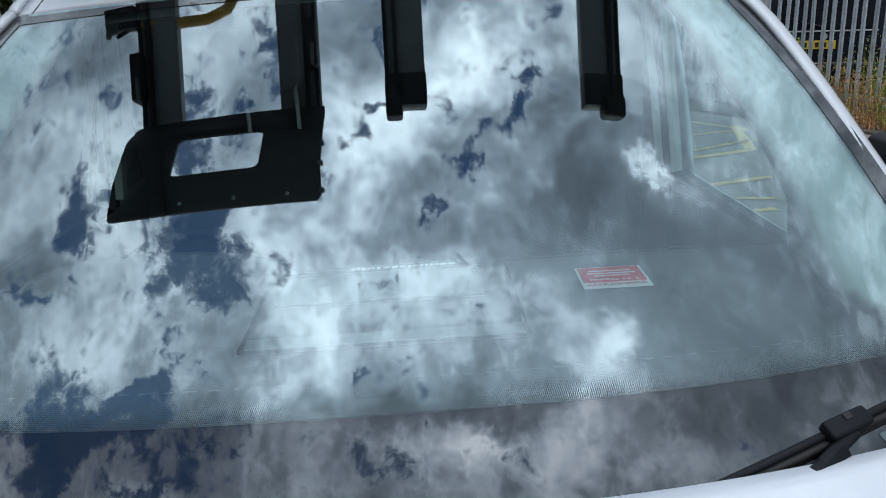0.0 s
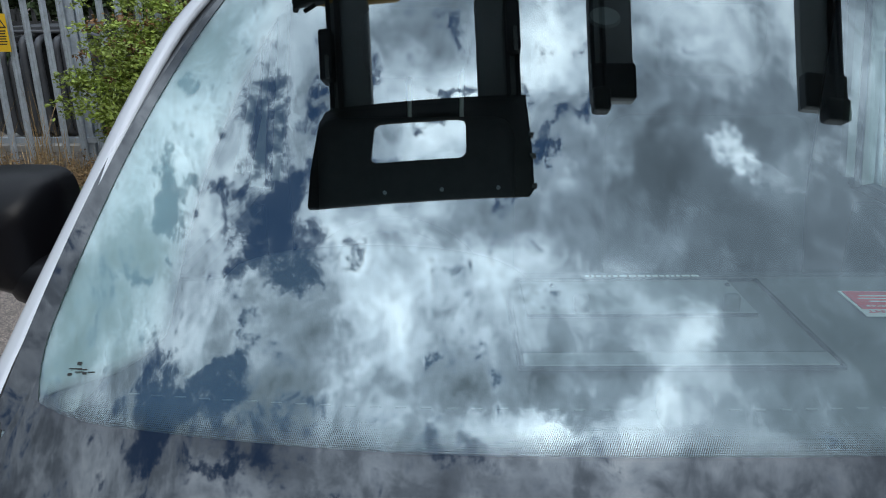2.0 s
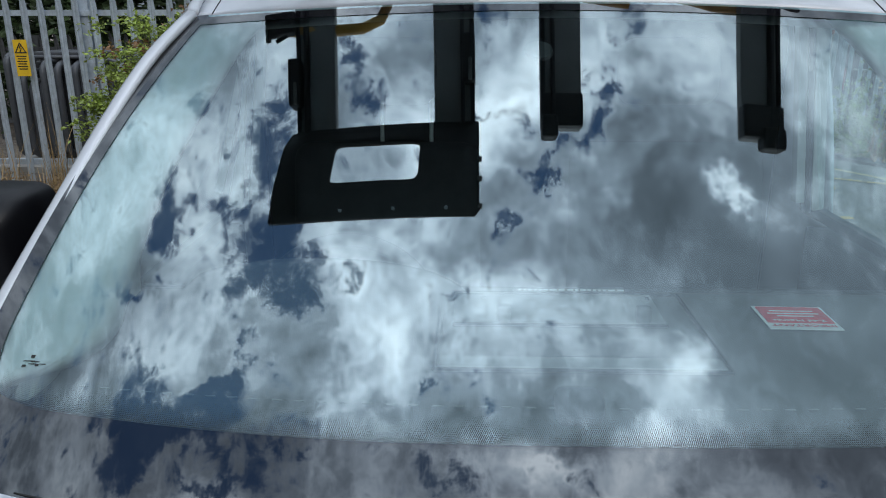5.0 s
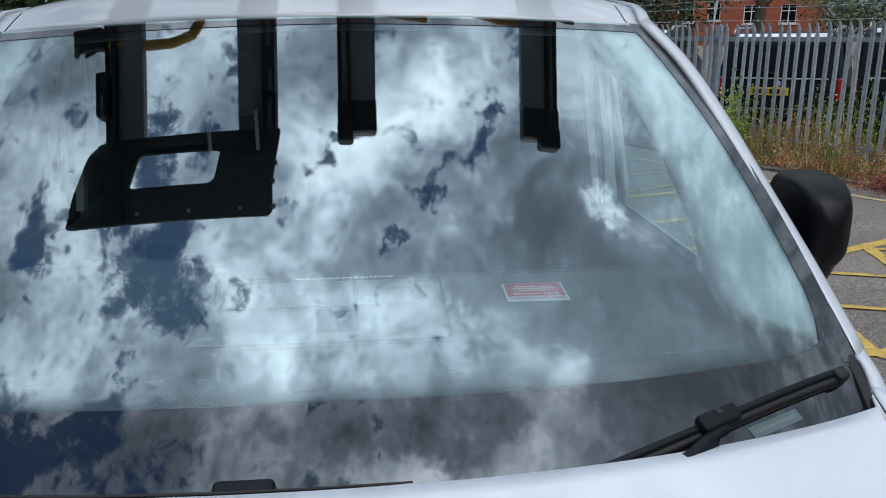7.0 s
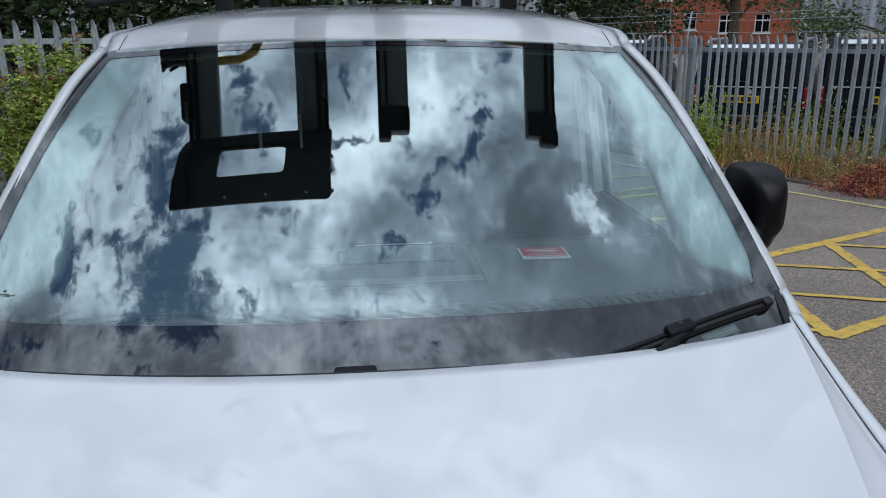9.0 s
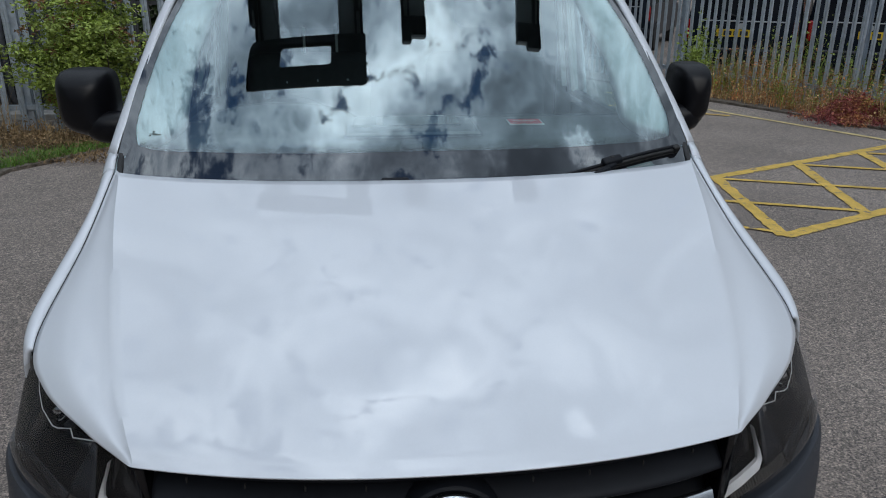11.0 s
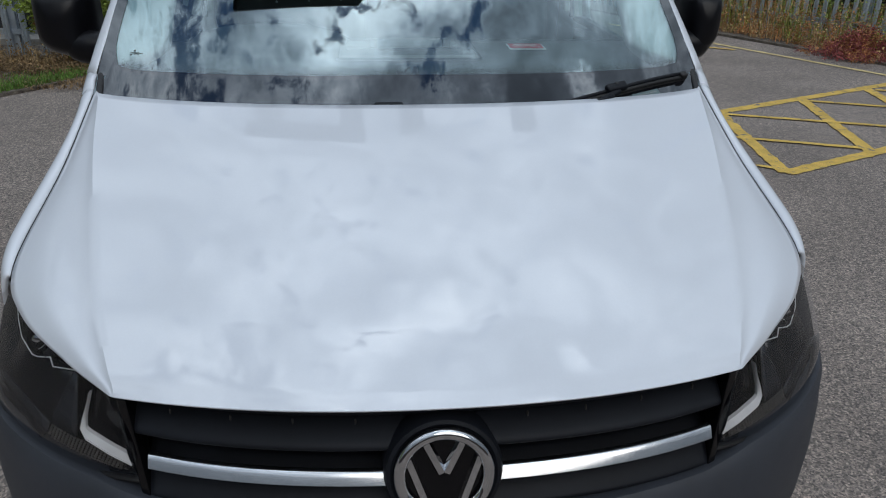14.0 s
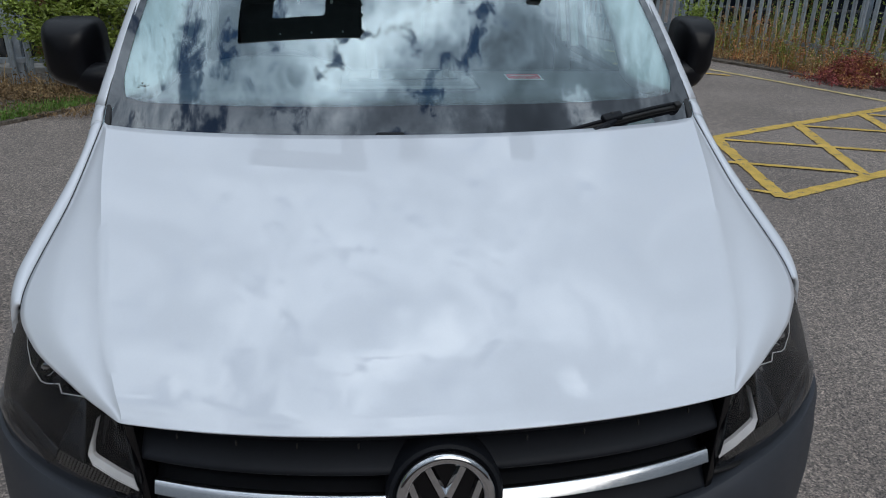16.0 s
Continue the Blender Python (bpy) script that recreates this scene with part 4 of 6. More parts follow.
def headlamps():
    for s in (-1, 1):
        lamp = thing("headlamp", "clear headlamp with smoked bowl", "headlamp")
        lamp.parent = VAN
        del lamp["category"]

        def face(u, v, back=0.0):
            p = LAMP_TOP(u).lerp(LAMP_FOOT(u), v)
            x, z = p.x, p.y
            y = nose(x, z) - 0.010 * math.sin(math.pi * v)
            return Vector((s * (x - back * 0.75 * u), y + back * (1 - 0.45 * u), z))

        def on(x, z, depth):
            k = max(0.0, (x - 0.52) / 0.36)
            return Vector((s * (x - depth * 0.75 * k), nose(x, z) + depth * (1 - 0.45 * k), z))
        ob = part("lens", tidy(grid(36, 14, face)), "lens", lamp, "clear lens", smooth=True)
        ob.visible_shadow = False

        def bowl(u, v):
            d = 0.012 + 0.085 * max(0.0, math.sin(math.pi * min(1, max(0, (u - 0.03) / 0.94)))) ** 0.4 * max(0, math.sin(math.pi * v)) ** 0.5
            return face(u, v, d)
        part("bowl", tidy(grid(36, 14, bowl)), "lamp_bowl", lamp, "dark bowl", smooth=True)
        # facets of the bowl below the trim line
        for pts, mat in (([(0.640, 0.885, 0.03), (0.800, 0.868, 0.03), (0.822, 0.806, 0.012), (0.690, 0.788, 0.012)], "lamp_bowl"),
                         ([(0.630, 0.880, 0.028), (0.640, 0.885, 0.03), (0.690, 0.788, 0.012), (0.632, 0.782, 0.014)], "lamp_facet"),
                         ([(0.690, 0.788, 0.0115), (0.822, 0.806, 0.0115), (0.845, 0.795, 0.010), (0.70, 0.765, 0.010)], "lamp_facet"),
                         ([(0.70, 0.765, 0.010), (0.845, 0.795, 0.010), (0.872, 0.758, 0.008), (0.72, 0.742, 0.009)], "lamp_bowl")):
            bm = bmesh.new()
            vs = [bm.verts.new(on(*q)) for q in pts]
            bm.faces.new(vs)
            bmesh.ops.subdivide_edges(bm, edges=bm.edges, cuts=3, use_grid_fill=True)
            bmesh.ops.recalc_face_normals(bm, faces=bm.faces)
            solid(part("facet", bm, mat, lamp, smooth=True), 0.004, 0)
        # light guide: an elbow of bright metal near the grille
        elbow = [(0.592, 0.876, 0.0006), (0.600, 0.852, 0.0008), (0.609, 0.828, 0.0018), (0.614, 0.806, 0.0045), (0.606, 0.796, 0.0072), (0.560, 0.783, 0.0082), (0.520, 0.772, 0.0085)]
        bm = bmesh.new()
        rows = []
        for i, (x, z, w) in enumerate(elbow):
            a, c = elbow[max(0, i - 1)], elbow[min(len(elbow) - 1, i + 1)]
            d = Vector((c[0] - a[0], c[1] - a[1])).normalized()
            nx, nz = -d.y, d.x
            rows.append([bm.verts.new(on(x + nx * w * q, z + nz * w * q, o)) for q, o in ((-1, 0.020), (-1, 0.012), (0.55, 0.006), (0.62, 0.009), (0.70, 0.006), (1, 0.006), (1, 0.016))])
        for a, c in zip(rows, rows[1:]):
            for k in range(6):
                bm.faces.new((a[k], a[k + 1], c[k + 1], c[k]))
        bmesh.ops.recalc_face_normals(bm, faces=bm.faces)
        part("light_guide", bm, "reflector", lamp, "bright metal light strip", smooth=50)
        bm = bmesh.new()
        bm.faces.new([bm.verts.new(on(*q)) for q in ((0.525, 0.796, 0.03), (0.598, 0.820, 0.03), (0.582, 0.888, 0.03), (0.540, 0.888, 0.03))])
        solid(part("inner_reflector", bm, "black_gloss", lamp), 0.004, 0)
        tl = [on(x, z, 0.022) for x, z in ((0.590, 0.902), (0.640, 0.888), (0.690, 0.872), (0.697, 0.884), (0.735, 0.868), (0.752, 0.864), (0.790, 0.872), (0.808, 0.890), (0.815, 0.905))]
        part("trim_line", tube(None, tl, [0.0013] * 6 + [0.001, 0.0008, 0.0007], 6), "reflector", lamp, "thin bright trim", smooth=True)
        c = on(0.740, 0.888, 0.045)
        prof = [(0.030, -0.010), (0.027, 0.004), (0.016, 0.018), (0.012, 0.022)]
        bm = grid(24, 4, lambda u, v: c + Vector((math.cos(2 * math.pi * u) * prof[round(v * 3)][0], prof[round(v * 3)][1], math.sin(2 * math.pi * u) * prof[round(v * 3)][0])), close_u=True)
        part("bulb_bowl", tidy(bm), "lamp_facet", lamp, smooth=True)
        part("bulb", tube(None, [c + Vector((0, 0.02, 0)), c + Vector((0, -0.022, 0.004)), c + Vector((0, -0.026, 0.004))], [0.017, 0.016, 0.009], 16), "chrome", lamp, "bright bulb cap", smooth=40)
        part("bulb", tube(None, [on(0.705, 0.885, 0.05), on(0.703, 0.884, 0.022)], [0.013, 0.010], 12), "lamp_facet", lamp, smooth=40)
        # ribbed amber reflector along the foot
        for r in range(6):
            for k in range(22):
                x = 0.535 + 0.0072 * k + 0.003 * r
                z = 0.773 + 0.0005 * k - 0.0056 * r
                if z > 0.742 and x < 0.70:
                    part("rib", box(None, (0.0060, 0.004, 0.0044), Matrix.Translation(on(x, z, 0.014)) @ pose(0, 0, 0, 0, 0, s * 22), 0.001, 1), "lamp_rib", lamp)
        part("rim", tube(None, [face(i / 30, 1.01, 0.004) for i in range(31)], 0.006, 6), "rubber", lamp, smooth=True)


def mirrors():
    for s in (-1, 1):
        mir = thing("door_mirror", "large black plastic door mirror", "mirror")
        mir.parent = VAN
        del mir["category"]

        xi, xo = 0.938, (1.118 if s < 0 else 1.068)
        xm, hw = (xi + xo) / 2, (xo - xi) / 2

        def shell(u, v):
            # rounded box, drawn in at the outer foot
            a = 2 * math.pi * u
            ca, sa = math.cos(a), math.sin(a)
            fx = math.copysign(abs(ca) ** 0.32, ca)
            fz = math.copysign(abs(sa) ** 0.32, sa)
            k = math.sin(math.pi * 0.5 * min(1, v * 1.5)) ** 0.30
            x = xm + hw * fx * k
            z = 1.272 + 0.114 * fz * k
            if fz < 0:
                x -= 0.022 * abs(fz) ** 3 * (0.5 + 0.5 * fx) * k
                z += (0.009 + 0.021 * fx) * abs(fz) * k
            if fz > 0:
                z -= 0.010 * abs(fx) ** 4 * k
            return (s * x, 1.530 + 0.15 * v - 0.012 * (1 - (fx * k) ** 2) * (1 - v), z)
        bm = grid(48, 16, shell, close_u=True)
        bmesh.ops.contextual_create(bm, geom=[e for e in bm.edges if e.is_boundary and all(v.co.y < 1.54 for v in e.verts)])
        part("housing", tidy(bm), "mirror_shell", mir, "black grained housing", smooth=True)
        bm = prism(None, [(xi + 0.01, 1.17), (xo - 0.03, 1.18), (xo - 0.01, 1.36), (xi + 0.01, 1.37)], 1.676, 1.682, lambda a, b, c: (s * a, c, b))
        part("mirror_glass", bm, "chrome", mir, "mirror glass")
        arm = curve([(0.84, 1.585, 1.206), (0.90, 1.570, 1.206), (0.96, 1.562, 1.206), (1.03, 1.568, 1.214)])
        bm = tube(None, [(s * arm(t)[0], arm(t)[1], arm(t)[2]) for t in [i / 8 for i in range(9)]], [0.054, 0.052, 0.052, 0.052, 0.052, 0.052, 0.050, 0.042, 0.02], 16)
        for v in bm.verts:
            v.co.y = 1.6 + (v.co.y - 1.6) * 0.9
        part("arm", bm, "mirror_shell", mir, smooth=True)
        bm = prism(None, [(1.42, 1.19), (1.66, 1.19), (1.66, 1.235), (1.56, 1.30), (1.44, 1.225)], 0.80, 0.87, lambda a, b, c: (s * c, a, b))
        bevelled(part("foot", bm, "mirror_shell", mir), 0.01)


def wipers():
    w = thing("wiper", "black windscreen wiper", "wiper")
    w.parent = VAN
    del w["category"]

    def on(x, y, lift):
        return Vector((x, y, glass_z(x, y) + lift))
    tip, foot = (0.742, 1.048), (0.24, 0.868)

    def lerp(t):
        return foot[0] + (tip[0] - foot[0]) * t, foot[1] + (tip[1] - foot[1]) * t - 0.006 * math.sin(math.pi * t)
    for lift, r, mat, nm in ((0.012, 0.006, "rubber", "blade"), (0.021, 0.005, "grille", "spoiler"), (0.004, 0.003, "rubber", "blade_lip")):
        part(nm, tube(None, [on(*lerp(i / 16), lift) + (Vector((0, 0.004, 0)) if nm == "spoiler" else Vector()) for i in range(17)], r, 8), mat, w, smooth=True)
    d = (Vector(on(*lerp(1), 0)) - Vector(on(*lerp(0.5), 0))).normalized()
    nrm = Vector((0, -0.54, 0.84))
    m = Matrix((d, nrm.cross(d).normalized(), nrm)).transposed().to_4x4()

    def at(t, lift, across=0.0):
        q = m.copy()
        q.translation = on(*lerp(t), lift) + m.to_3x3() @ Vector((0, across, 0))
        return q
    part("end_cap", box(None, (0.022, 0.018, 0.020), at(0.985, 0.016), 0.005, 3), "rubber", w, smooth=40)
    # small pale identity label low on the glass, its characters as bars
    q = m.copy()
    q.translation = on(0.616, 0.984, 0.0015)
    lab = part("identity_label", box(None, (0.084, 0.017, 0.0008), q, 0.0003), "label_pale", VAN, "pale green label low on the windscreen")
    for k in range(14):
        part("text_bar", box(None, (0.0026, 0.0045, 0.0004), q @ pose(-0.033 + 0.005 * k, 0, 0.0008)), "dash_pale", lab)
    bm = bmesh.new()
    box(bm, (0.062, 0.023, 0.018), at(0.575, 0.026), 0.005, 3)
    box(bm, (0.070, 0.015, 0.016), at(0.525, 0.022, -0.016) @ pose(0, 0, 0, 0, 0, 14), 0.005, 3)
    part("bracket", bm, "grille", w, "grey black plastic bracket", smooth=40)
    part("button", box(None, (0.010, 0.008, 0.003), at(0.575, 0.0365), 0.001), "rubber", w)
    a = m.to_3x3() @ Vector((0, -0.026, 0))
    part("arm", tube(None, [on(*lerp(0.53), 0.024) + a * 0.9, on(*lerp(0.45), 0.022) + a, on(*lerp(0.25), 0.014) + a, on(*lerp(0.0), 0.0) + a], [0.008, 0.0095, 0.0095, 0.009], 8), "grille", w, "black wiper arm", smooth=True)


def interior():
    dash = thing("dashboard", "dark grey dashboard with a pale recessed tray", "dashboard")
    dash.parent = VAN
    del dash["category"]

    def top(u, v):
        x = (2 * u - 1) * 0.775
        y = 1.04 + 0.09 * abs(2 * u - 1) ** 2.4 + (1.52 - 1.04 - 0.09 * abs(2 * u - 1) ** 2.4) * v
        z = 1.155 + 0.075 * min(1, v * 2.6) ** 0.7
        if x < -0.10:      # cowl over the instruments
            k = max(0, 1 - ((x + 0.40) / 0.24) ** 2) ** 0.5
            z += 0.055 * k * max(0, (v - 0.55) / 0.45)
        return (x, y, min(z, glass_z(x, y) - 0.02))
    solid(part("dash_top", tidy(grid(60, 30, top)), "dash", dash, smooth=True), 0.01)

    def face(u, v):
        x = (2 * u - 1) * 0.775
        return (x, 1.52 + 0.03 * math.sin(math.pi * v), 1.235 - 0.55 * v)
    solid(part("dash_front", tidy(grid(20, 8, face)), "cab_dark", dash, smooth=True), 0.01)
    tray = part("tray", box(None, (0.385, 0.275, 0.006), pose(0.012, 1.335, 1.2345), 0.002), "dash", dash)
    part("tray_floor", box(None, (0.325, 0.125, 0.004), pose(-0.0, 1.405, 1.2405), 0.001), "dash_pale", tray, "pale grey floor of the tray")
    part("tray_lip", box(None, (0.385, 0.034, 0.006), pose(0.012, 1.205, 1.2405), 0.002), "dash_pale", tray, "pale front lip")
    for sx, sy, x, y in ((0.397, 0.004, 0.012, 1.186), (0.397, 0.004, 0.012, 1.4755), (0.004, 0.286, -0.186, 1.331), (0.004, 0.286, 0.210, 1.331), (0.385, 0.003, 0.012, 1.2235), (0.325, 0.003, 0.0, 1.340)):
        part("seam", box(None, (sx, sy, 0.005), pose(x, y, 1.2395)), "rubber", tray, "thin dark seam")
    for x in (-0.085, 0.128):
        part("peg", box(None, (0.022, 0.016, 0.030), pose(x, 1.352, 1.252), 0.005, 3), "dash", tray, smooth=40)
    for x in (-0.115, 0.155):
        part("screw", box(None, (0.006, 0.008, 0.004), pose(x, 1.445, 1.2435), 0.001), "rubber", tray)
    bm = box(None, (0.062, 0.045, 0.04), pose(0.002, 1.135, 1.215), 0.012, 3)
    part("sensor_dome", bm, "cab_dark", dash, "small black sensor dome", smooth=40)
    for k in range(44):
        x = -0.66 + 0.03 * k
        yy = 1.135 + 0.06 * (abs(x) / 0.775) ** 2.4
        part("stitch", box(None, (0.014, 0.0022, 0.002), pose(x, yy, min(1.206, glass_z(x, yy) - 0.018) + 0.006), 0.001), "dash_pale", dash)
    # printed strip at the back of the dash
    strip = part("printed_strip", box(None, (0.185, 0.016, 0.002), pose(0.03, 1.492, 1.2395), 0.0005), "dash", dash, "narrow printed label")
    rnd = random.Random(4)
    x = -0.055
    while x < 0.115:
        w = rnd.uniform(0.004, 0.013)
        part("text_bar", box(None, (w, 0.0055, 0.001), pose(x + w / 2, 1.490, 1.2408)), "sticker_white", strip)
        x += w + 0.003
    # lining of pillars, roof and doors
    for s in (-1, 1):
        def lining(u, v):
            # broad front face behind the glass, then a rounded turn back to the door seal
            a = PILLAR(u)
            foot = max(0.0, 1 - u / 0.45) ** 1.5
            w = (0.128 + 0.030 * foot) * (1 - max(0.0, 1 - u / 0.10) ** 2) ** 0.5
            if v < 0.55:
                k = v / 0.55
                x, y = a.x - 0.006 - w * k, a.y + 0.030 * k
                return (s * x, y, glass_z(x, y) - 0.010 - 0.012 * k)
            k = (v - 0.55) / 0.45
            x, y = a.x - 0.006 - w, a.y + 0.030
            z = glass_z(x, y) - 0.022
            t = k * math.pi / 2
            return (s * (x - 0.012 * math.sin(2 * t) + 0.075 * (1 - math.cos(t))), y + 0.10 * math.sin(t), z - 0.004 + (0.03 - 0.06 * foot) * math.sin(t) - 0.03 * (1 - math.cos(t)))
        solid(part("pillar_lining", tidy(grid(40, 24, lining)), "trim", VAN, "pale grey pillar trim", smooth=True), 0.006, 0)
        for xa, xb, mt, foot in ((0.702, 0.722, "pillar_trim", 1.235), (0.724, 0.739, "seat", 1.21), (0.741, 0.770, "pillar_trim", 1.215)):
            bm = prism(None, [(2.15, foot), (2.18, foot), (2.16, 1.70), (2.13, 1.70)], xa, xb, lambda a, b, c: (s * (c - 0.13 * (b - 1.1)), a, b))
            part("b_pillar" if mt == "pillar_trim" else "seat_belt", bm, mt, VAN, "pale grey door pillar trim" if mt == "pillar_trim" else "dark seat belt")
        bm = prism(None, [(1.20, 0.60), (2.2, 0.60), (2.2, 1.16), (1.30, 1.18)], 0.74, 0.80, lambda a, b, c: (s * c, a, b))
        part("door_card", bm, "cab_dark", VAN, "dark grey door lining")
        bm = prism(None, [(1.14, 1.205), (1.50, 1.20), (1.54, 1.44), (1.36, 1.345), (1.22, 1.262)], 0.715, 0.745, lambda a, b, c: (s * c, a, b))
        bevelled(part("corner_trim", bm, "trim", VAN, "pale grey corner panel"), 0.008)
    part("headlining", tidy(grid(20, 12, lambda u, v: ((2 * u - 1) * 0.64, 1.80 + 0.6 * v, 1.685 + 0.07 * min(1, 3 * v) - 0.03 * (2 * u - 1) ** 2))), "trim", VAN, "pale grey roof lining", smooth=True)
    part("bulkhead", box(None, (1.45, 0.03, 1.40), pose(0, 2.42, 1.06), 0.01), "cab_dark", VAN, "dark bulkhead behind the seats")
    for x, w in ((-0.357, 0.50), (0.38, 0.50)):
        seat = thing("seat", "dark cloth van seat", "seat")
        seat.parent = VAN
        del seat["category"]
        part("cushion", box(None, (w, 0.50, 0.16), pose(x, 1.95, 0.68, 8), 0.05, 3), "seat", seat, smooth=True)
        part("backrest", box(None, (w, 0.14, 0.62), pose(x, 2.225, 1.06, -12), 0.05, 3), "seat", seat, smooth=True)
        part("headrest", box(None, (0.26, 0.10, 0.17), pose(x, 2.315, 1.545, -8), 0.04, 3), "seat", seat, smooth=True)
        if x < 0:
            for dx in (-0.016, 0.116):
                part("headrest_post", tube(None, [(x + dx, 2.285, 1.30), (x + dx, 2.295, 1.48)], 0.0055, 8), "post_steel", seat, "bright steel headrest post", smooth=True)
    wheel = thing("steering_wheel", "black steering wheel", "steering wheel")
    wheel.parent = VAN
    del wheel["category"]
    m = pose(0.38 * -1, 1.62, 1.10, 62)
    part("rim", tidy(grid(40, 9, lambda u, v: m @ Vector(((0.185 + 0.014 * math.cos(2 * math.pi * v)) * math.cos(2 * math.pi * u), (0.185 + 0.014 * math.cos(2 * math.pi * v)) * math.sin(2 * math.pi * u), 0.014 * math.sin(2 * math.pi * v))), close_u=True)), "rubber", wheel, smooth=True)
    part("hub", box(None, (0.17, 0.13, 0.05), m, 0.02, 3), "rubber", wheel, smooth=True)
    for a in (0, 180, 270):
        part("spoke", box(None, (0.12, 0.035, 0.02), m @ pose(0, 0, 0, 0, 0, a) @ pose(0.125, 0, 0), 0.006), "rubber", wheel)
    # rear-view mirror button on the glass
    bm = bmesh.new()
    bmesh.ops.create_cone(bm, cap_ends=True, segments=24, radius1=0.026, radius2=0.024, depth=0.006, matrix=Matrix.Translation((-0.02, 1.640, glass_z(0, 1.640) - 0.008)) @ Euler((radians(32.6), 0, 0)).to_matrix().to_4x4())
    part("sensor_patch", bm, "cab_dark", VAN, "round grey sensor patch on the glass", smooth=40)


def wheels():
    for s in (-1, 1):
        for y in (0.90, 3.58):
            wh = thing("wheel", "black tyre on a grey steel rim", "wheel")
            wh.parent = VAN
            del wh["category"]
            prof = [(0.19, -0.09), (0.27, -0.10), (0.305, -0.085), (0.312, -0.05), (0.312, 0.05), (0.305, 0.085), (0.27, 0.10), (0.19, 0.09)]
            bm = grid(40, 8, lambda u, v: (s * (0.775 + prof[round(v * 7)][1]), y + prof[round(v * 7)][0] * math.cos(2 * math.pi * u), 0.312 + prof[round(v * 7)][0] * math.sin(2 * math.pi * u)), close_u=True)
            part("tyre", tidy(bm), "tyre", wh, smooth=50)
            rp = [(0.0, 0.05), (0.06, 0.055), (0.10, 0.035), (0.16, 0.045), (0.195, 0.085)]
            bm = grid(32, 5, lambda u, v: (s * (0.775 + rp[round(v * 4)][1]), y + rp[round(v * 4)][0] * math.cos(2 * math.pi * u), 0.312 + rp[round(v * 4)][0] * math.sin(2 * math.pi * u)), close_u=True)
            part("rim", tidy(bm), "steel", wh, smooth=50)
            def liner(u, v):
                a = math.pi * (-0.05 + 1.1 * u)
                return (s * (0.60 + 0.275 * v), y + 0.352 * math.cos(a), 0.312 + 0.352 * math.sin(a))
            part("arch_liner", tidy(grid(24, 3, liner)), "rubber", wh, "black wheel arch liner", smooth=True)


cowl(), front(), headlamps(), mirrors(), wipers(), interior(), wheels()


def sticker():
    st = thing("warning_sticker", "red and white height warning sticker lying on the dashboard", "sticker")
    st.matrix_world = VAN.matrix_world @ pose(0.376, 1.392, 1.2335, 0, 0, 180 - 1.5) @ Matrix.Diagonal((1.12, 0.74, 1.0, 1.0))
    part("card", box(None, (0.098, 0.125, 0.0012), pose(0, 0, 0.0006)), "sticker_white", st, "white card")
    part("red_field", box(None, (0.090, 0.062, 0.0008), pose(0, -0.026, 0.0019)), "sticker_red", st)
    part("red_field", box(None, (0.090, 0.024, 0.0008), pose(0, 0.0195, 0.0019)), "sticker_red", st)

    def words(text, size, y, ink="sticker_white"):
        cu = bpy.data.curves.new("words", "FONT")
        cu.body, cu.size, cu.align_x, cu.align_y, cu.extrude = text, size, "CENTER", "CENTER", 0.0002
        ob = new("lettering", cu)
        ob.parent, ob.location = st, (0, y, 0.0026)
        cu.materials.append(M[ink])
    words("IMPORTANT", 0.0155, 0.046, "sticker_red")
    words("2.44 Metres", 0.0150, 0.0195)
    for k, w in enumerate((0.05, 0.07, 0.06)):
        part("text_bar", box(None, (w, 0.004, 0.0006), pose(0, -0.004 - 0.014 * k, 0.0026)), "sticker_white", st)


sticker()


